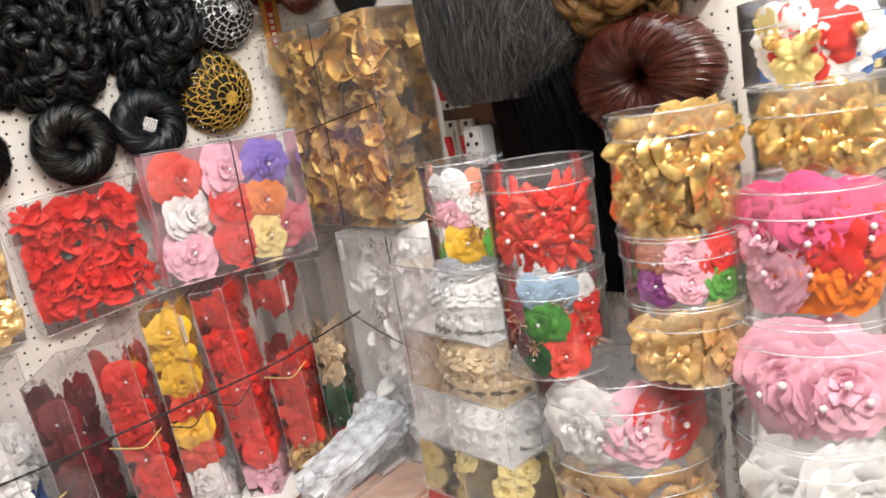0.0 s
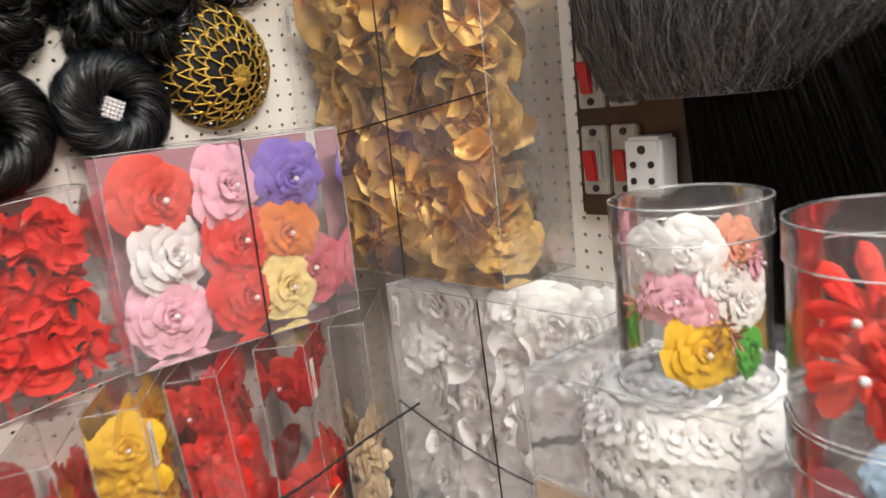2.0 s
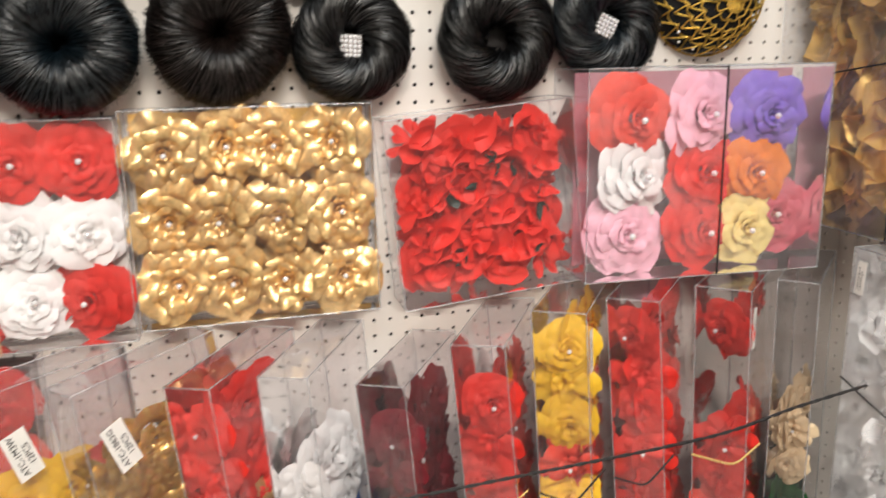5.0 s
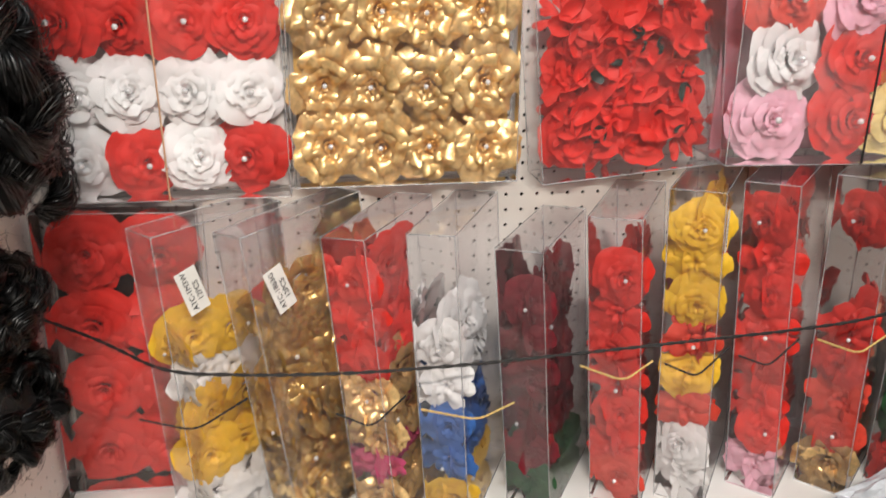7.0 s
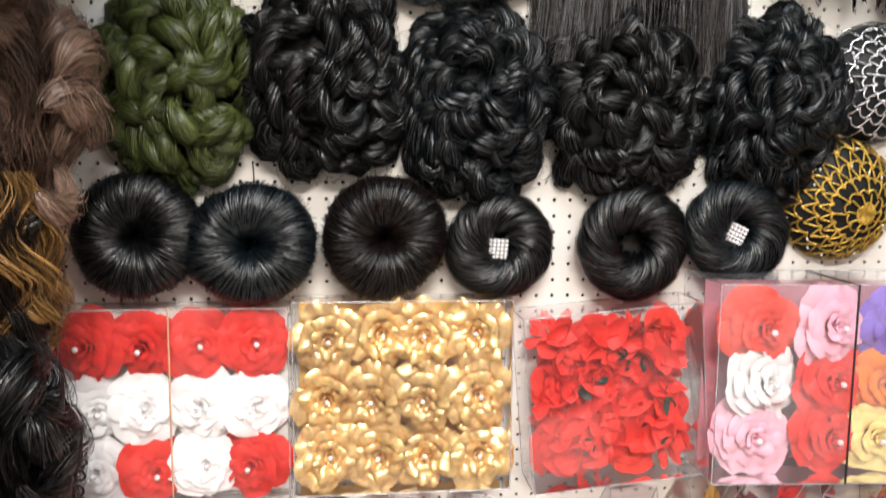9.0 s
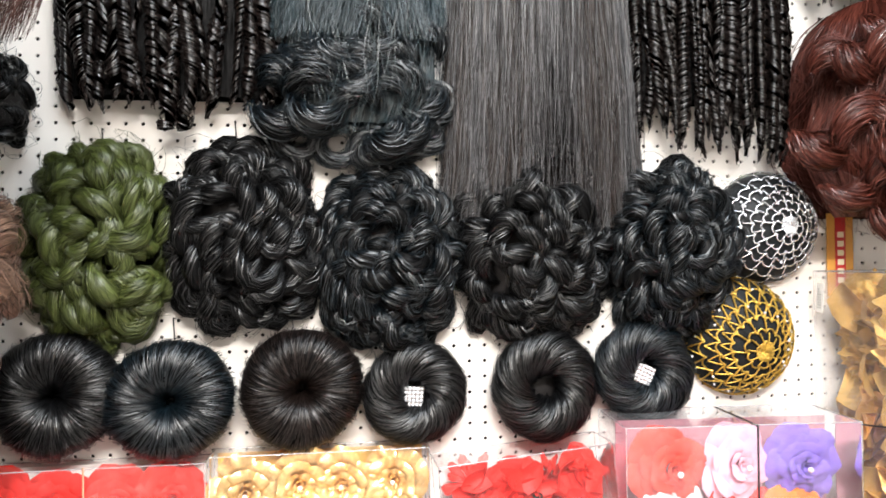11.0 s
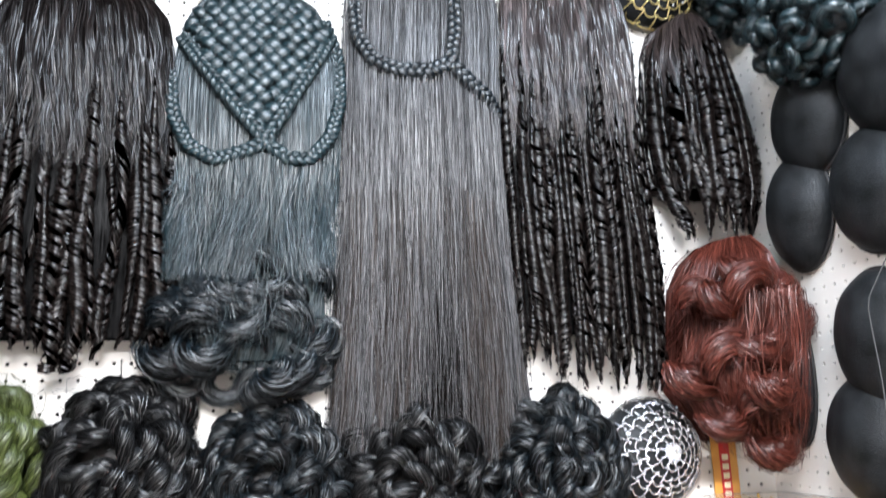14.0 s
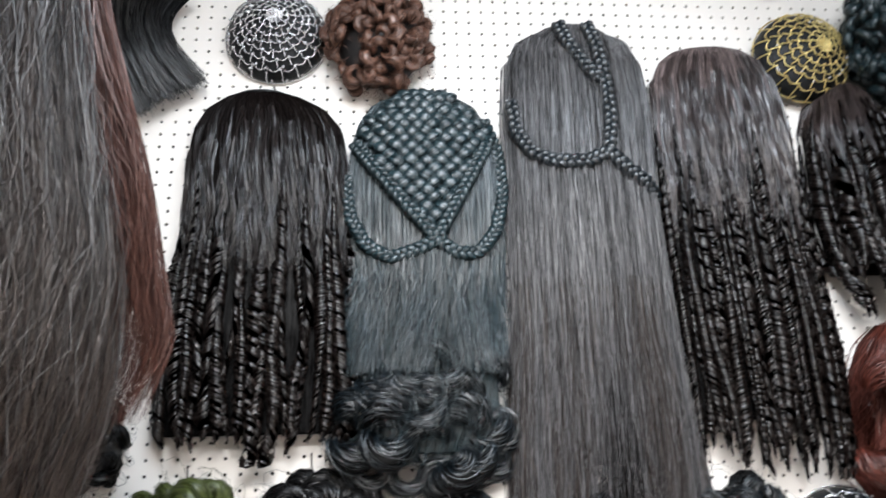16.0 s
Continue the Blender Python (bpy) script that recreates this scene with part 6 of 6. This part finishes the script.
hair_rosette(side(-0.10, 2.58), 0.10, 0.15, 84, M_TEAL, "dark curly hairpiece in the corner", 120, 0.05, 0.009, 0, 0.6, ry=0.08, loop=2.2)
hair_rosette(side(-0.37, 2.60), 0.17, 0.12, 85, M_GREYFRIZZ, "grey curly hairpiece high on the side wall", 90, 0.08, 0.012, 0, 0.5, ry=0.10, loop=2.0)
hair_rosette(side(-0.305, 2.35), 0.13, 0.12, 86, M_TEAL, "dark green-black curly hairpiece on the side wall", 90, 0.06, 0.011, 0, 0.5, ry=0.10, loop=2.0)
hair_rosette(side(-0.60, 2.62), 0.12, 0.13, 87, M_GREEN, "olive green curly hairpiece on the side wall", 70, 0.07, 0.012, 0, 0.5, ry=0.08, loop=2.0)


def pad(y, z, ry, rz, roll, seed):
    ob = thing("hair_pad", side(y, z) @ pose(0, 0, 0, 0, roll, 0), "oval black mesh hair pad on the side wall", "hair pad", "hair pads")
    dome("cushion", ob, ry, 0.055, rz, M_MESH, 0.015, seed, 40, 14)
    t = np.linspace(0, 2 * math.pi, 49)
    ob_np("seam", *tubes(np.stack([ry * 1.0 * np.cos(t), 0 * t - 0.004, rz * 1.0 * np.sin(t)], -1)[None], 0.0035, 6), M_CORD, ob, "black sewn edge")
    return ob


for k, (y, z, a, b, r) in enumerate(((-0.175, 2.05, 0.075, 0.105, 5), (-0.345, 2.04, 0.085, 0.10, 0), (-0.225, 2.2, 0.085, 0.10, 0), (-0.41, 2.21, 0.10, 0.11, -25), (-0.31, 1.815, 0.085, 0.105, 5), (-0.50, 1.95, 0.08, 0.105, 0), (-0.10, 1.78, 0.05, 0.13, 0), (-0.26, 1.665, 0.08, 0.10, 8))):
    pad(y, z, a, b, r, 90 + k)

# folding handle hanging before the pads
hd = thing("hanging_bracket", pose(0.85, -0.555, 2.13), "black plastic framed bracket on a thin string", "bracket")
t = np.linspace(0, 1, 14)
arc = np.stack([-0.035 * np.cos(t * 1.6), -0.02 * t, 0.035 * np.sin(t * 1.6)], -1)
v, f = tubes(np.stack([np.concatenate([[(-0.037, 0, -0.12)], arc, [(0.10, -0.04, 0.055)]]), np.concatenate([[(-0.022, 0.004, -0.12)], arc * 0.72 + np.array([0.004, 0, -0.002]), [(0.10, -0.03, 0.04)]])]), 0.006, 8)
ob_np("frame", v, f, M_DARKPL, hd)
boxed("inset", -0.008, 0.09, -0.01, 0.0, -0.12, 0.012, M_SWITCH, hd, 0.003)
ob_np("string", *tubes(np.array([[(-0.037 - 0.038 * min(1.0, (2.01 - z) * 6) + 0.002 * math.sin(z * 30), 0.085 * min(1.0, (2.01 - z) * 6), z - 2.13) for z in np.linspace(2.01, 1.70, 24)]]), 0.0009, 5), mat("grey_string", (0.05, 0.05, 0.05), 0.6), hd, "thin grey string")

# red and gold printed strip beside the nets
st = thing("hanging_card", pose(0.836, -0.006, 1.61), "narrow red and gold printed card hanging on the pegboard", "card")
boxed("card", -0.025, 0.025, -0.002, 0, -0.085, 0.06, mat("gold_print", (0.62, 0.30, 0.06), 0.4), st)
boxed("red_band", -0.010, 0.010, -0.0028, -0.0021, -0.08, 0.055, mat("red_print", (0.5, 0.03, 0.03), 0.4), st)
for k in range(6):
    boxed("printed_letter", -0.006, 0.006, -0.0036, -0.0029, -0.062 + 0.016 * k, -0.052 + 0.016 * k, mat("pale_print", (0.8, 0.7, 0.5), 0.4) if k == 0 else bpy.data.materials["pale_print"], st)

# sheet of clear plastic along the top of the board
rng = np.random.default_rng(5)
nx, nz = 90, 14
gx, gz = np.meshgrid(np.linspace(0.25, XR - 0.01, nx), np.linspace(0, 1, nz), indexing="ij")
edge = 2.735 + 0.012 * np.sin(gx * 23) + 0.008 * np.sin(gx * 57 + 1)
wv = np.stack([gx, -0.012 - 0.05 * gz + 0.010 * np.sin(gx * 40 + 5 * gz) * gz + 0.006 * np.sin(gx * 90 + 9 * gz), edge + gz * 0.30], -1).reshape(-1, 3)
f, uv = grid_uv(nx, nz, False, 1, 1)
tagged(ob_np("plastic_sheet", wv, f, M_SHEET), "rumpled clear plastic sheet pinned along the wall's top", "plastic sheet")

# ---- west side: hair hanging from the side board ----


def wside(y, z):
    return pose(XL + 0.003, y, z, 0, 0, 90)


rng = np.random.default_rng(101)
lt = thing("hair_extension", pose(XL + 0.03, -0.35, 0, 0, 0, 62), "long frizzy grey-black and reddish brown hair tail", "hair extension", "west side hair")
sL = sheet([(2.95, -0.14, -0.07, 0.115), (2.75, -0.17, -0.05, 0.125), (2.5, -0.19, -0.02, 0.145), (2.2, -0.21, 0.05, 0.175), (2.0, -0.22, 0.11, 0.205), (1.85, -0.24, 0.12, 0.205), (1.68, -0.22, 0.07, 0.165)])
underlay(lt, sL, M_JET, 0, 0.95)
hairs(lt, falling(rng, sL, 1300, 0.0, 1.03, 24, 0.03, 0.02, 2, 0.12, 0.12, 1.0, 0.07), 0.0005, M_ASH, "frizzy_hair")
hairs(lt, falling(rng, sL, 900, 0.0, 1.03, 22, 0.035, 0.02, 2, 0.14, 0.12, 1.0, 0.07, clump=30, tight=0.09), 0.0005, M_ASH, "brown_hair")
sR = sheet([(2.50, -0.14, -0.03, 0.15), (2.3, -0.12, 0.02, 0.185), (2.1, -0.07, 0.085, 0.215), (1.92, -0.02, 0.13, 0.225), (1.83, 0.0, 0.10, 0.195)])
hairs(lt, falling(rng, sR, 1500, 0.0, 1.02, 20, 0.03, 0.02, 2, 0.22, 0.16, 1.05, 0.10), 0.0005, M_BROWNRED, "reddish_hair")
hairs(lt, falling(rng, sL, 500, 0.1, 1.02, 22, 0.045, 0.02, 3, 0.16, 0.2, 1.12, 0.12), 0.0004, M_GREYFRIZZ, "stray_hair")
# black swept fringe piece
rng = np.random.default_rng(102)
fr = thing("hair_extension", pose(0, 0, 0), "short black swept fringe hairpiece", "hair extension")
n = 16
c = rng.uniform(0, 1, (900, 1))
t = np.linspace(0, 1, n)[None]
x = -0.62 + 0.175 * c + (0.07 - 0.075 * c) * t - 0.030 * c * np.sin(math.pi * t ** 0.9) + (0.010 + 0.038 * c) * t ** 3
z = 2.66 + 0.02 * c - (0.255 - 0.068 * c) * t + 0.006 * rng.normal(0, 1, (900, 1)) * t
y = -0.02 - 0.05 * np.sin(math.pi * (0.15 + 0.7 * t)) * (0.6 + 0.4 * np.sin(math.pi * c)) + 0.008 * rng.normal(0, 1, (900, 1))
hairs(fr, np.stack([x + 0.003 * smooth_noise(rng, 900, n), y, z], -1), 0.0009, M_BLACK)
band = np.stack([np.linspace(-0.60, -0.43, 20), np.full(20, -0.045), 2.635 + 0.055 * np.sin(np.linspace(0.3, 2.6, 20))], -1)
locks(rng, fr, "braided_edge", band[None], np.full((1, 20), 0.008), M_BLACK, 5, 3, 0.2, 10, 0)



def curly_piece(y, rows, seed, body, material, label, spots, length, thick, loop=1.5, strands=60):
    """A hairpiece of loose waves hung on the side board: a dark body, waved hair in locks and a few big curls."""
    rng = np.random.default_rng(seed)
    ob = thing("hair_bun", wside(y, 0), label, "hair bun", "side board buns")
    s = sheet(rows)
    underlay(ob, s, body, 0, 0.97)
    hairs(ob, falling(rng, s, 1000, 0.0, 1.02, 16, 0.008, 0.10, 1.6, 0.06, 0.08, clump=18, tight=0.08), 0.0005, material)
    puffs(rng, ob, s, spots, length, thick, material, loop, strands=strands, fuzz=0.003)
    hairs(ob, falling(rng, s, 120, 0.1, 1.0, 14, 0.016, 0.12, 2.0, 0.14, 0.1, 1.0), 0.0004, material, "stray_hair")
    return ob, s, rng


def scatter(seed, count):
    q = np.random.default_rng(seed)
    return [(q.uniform(-0.9, 0.9), v, q.uniform(-0.8, 0.6)) for v in np.linspace(0.12, 0.92, count)]


curly_piece(-0.17, [(1.735, -0.04, 0.04, 0.05), (1.70, -0.08, 0.08, 0.10), (1.62, -0.10, 0.10, 0.130), (1.53, -0.10, 0.09, 0.125), (1.465, -0.05, 0.05, 0.08)], 103, M_ASH, M_BROWN2, "ash brown wavy hair bun on the side board", scatter(3, 13), 0.12, 0.026)
gold, s, rng = curly_piece(-0.22, [(1.50, -0.07, 0.06, 0.06), (1.46, -0.11, 0.10, 0.08), (1.38, -0.12, 0.12, 0.09), (1.32, -0.10, 0.11, 0.085), (1.27, -0.06, 0.07, 0.06)], 104, M_JET, M_DKBROWN, "dark frizzy hairpiece with golden curls on the side board", scatter(4, 9), 0.08, 0.013)
hairs(gold, falling(rng, s, 700, 0.0, 1.05, 18, 0.012, 0.16, 2.2, 0.10, 0.10, clump=11, tight=0.03, kink=0.015), 0.0006, M_GOLDHAIR, "golden_hair")
puffs(rng, gold, s, scatter(14, 7), 0.085, 0.007, M_GOLDHAIR, 1.9, "golden_curl", 24)
curly_piece(-0.26, [(1.32, -0.06, 0.06, 0.06), (1.28, -0.12, 0.11, 0.095), (1.19, -0.14, 0.13, 0.110), (1.10, -0.12, 0.12, 0.10), (1.05, -0.07, 0.07, 0.07)], 105, M_JET, M_BLACK, "black curled hair bun on the side board", scatter(5, 18), 0.12, 0.024, 1.8)
hair_rosette(wside(-0.26, 0.93), 0.10, 0.07, 106, M_BLACK, "black curled hair bun low on the side board", 40, 0.07, 0.012, 0, 0.35, ry=0.06, loop=1.6)
hair_rosette(wside(-0.28, 0.80), 0.11, 0.08, 107, M_BLACK, "black curled hair bun low on the side board", 40, 0.07, 0.012, 0, 0.35, ry=0.07, loop=1.6)
rng = np.random.default_rng(108)
bt = thing("hair_extension", wside(-0.30, 0), "black frizzy hair tail beside the buns", "hair extension", "west side hair")
sT = sheet([(2.0, -0.14, 0.12, 0.08), (1.85, -0.16, 0.11, 0.08), (1.7, -0.16, 0.11, 0.08), (1.55, -0.15, 0.09, 0.08), (1.46, -0.12, 0.06, 0.06)])
underlay(bt, sT, M_BLACK, 0, 0.95)
hairs(bt, falling(rng, sT, 800, 0.0, 1.03, 18, 0.012, 0.03, 3, 0.06, 0.08, 1.0), 0.0007, M_BLACK, "frizzy_hair")
hair_rosette(pose(-0.545, -0.01, 1.835), 0.06, 0.07, 109, M_BLACK, "black ringlet ends beside the corner", 30, 0.05, 0.009, 0, 0.35, ry=0.08, loop=1.6)
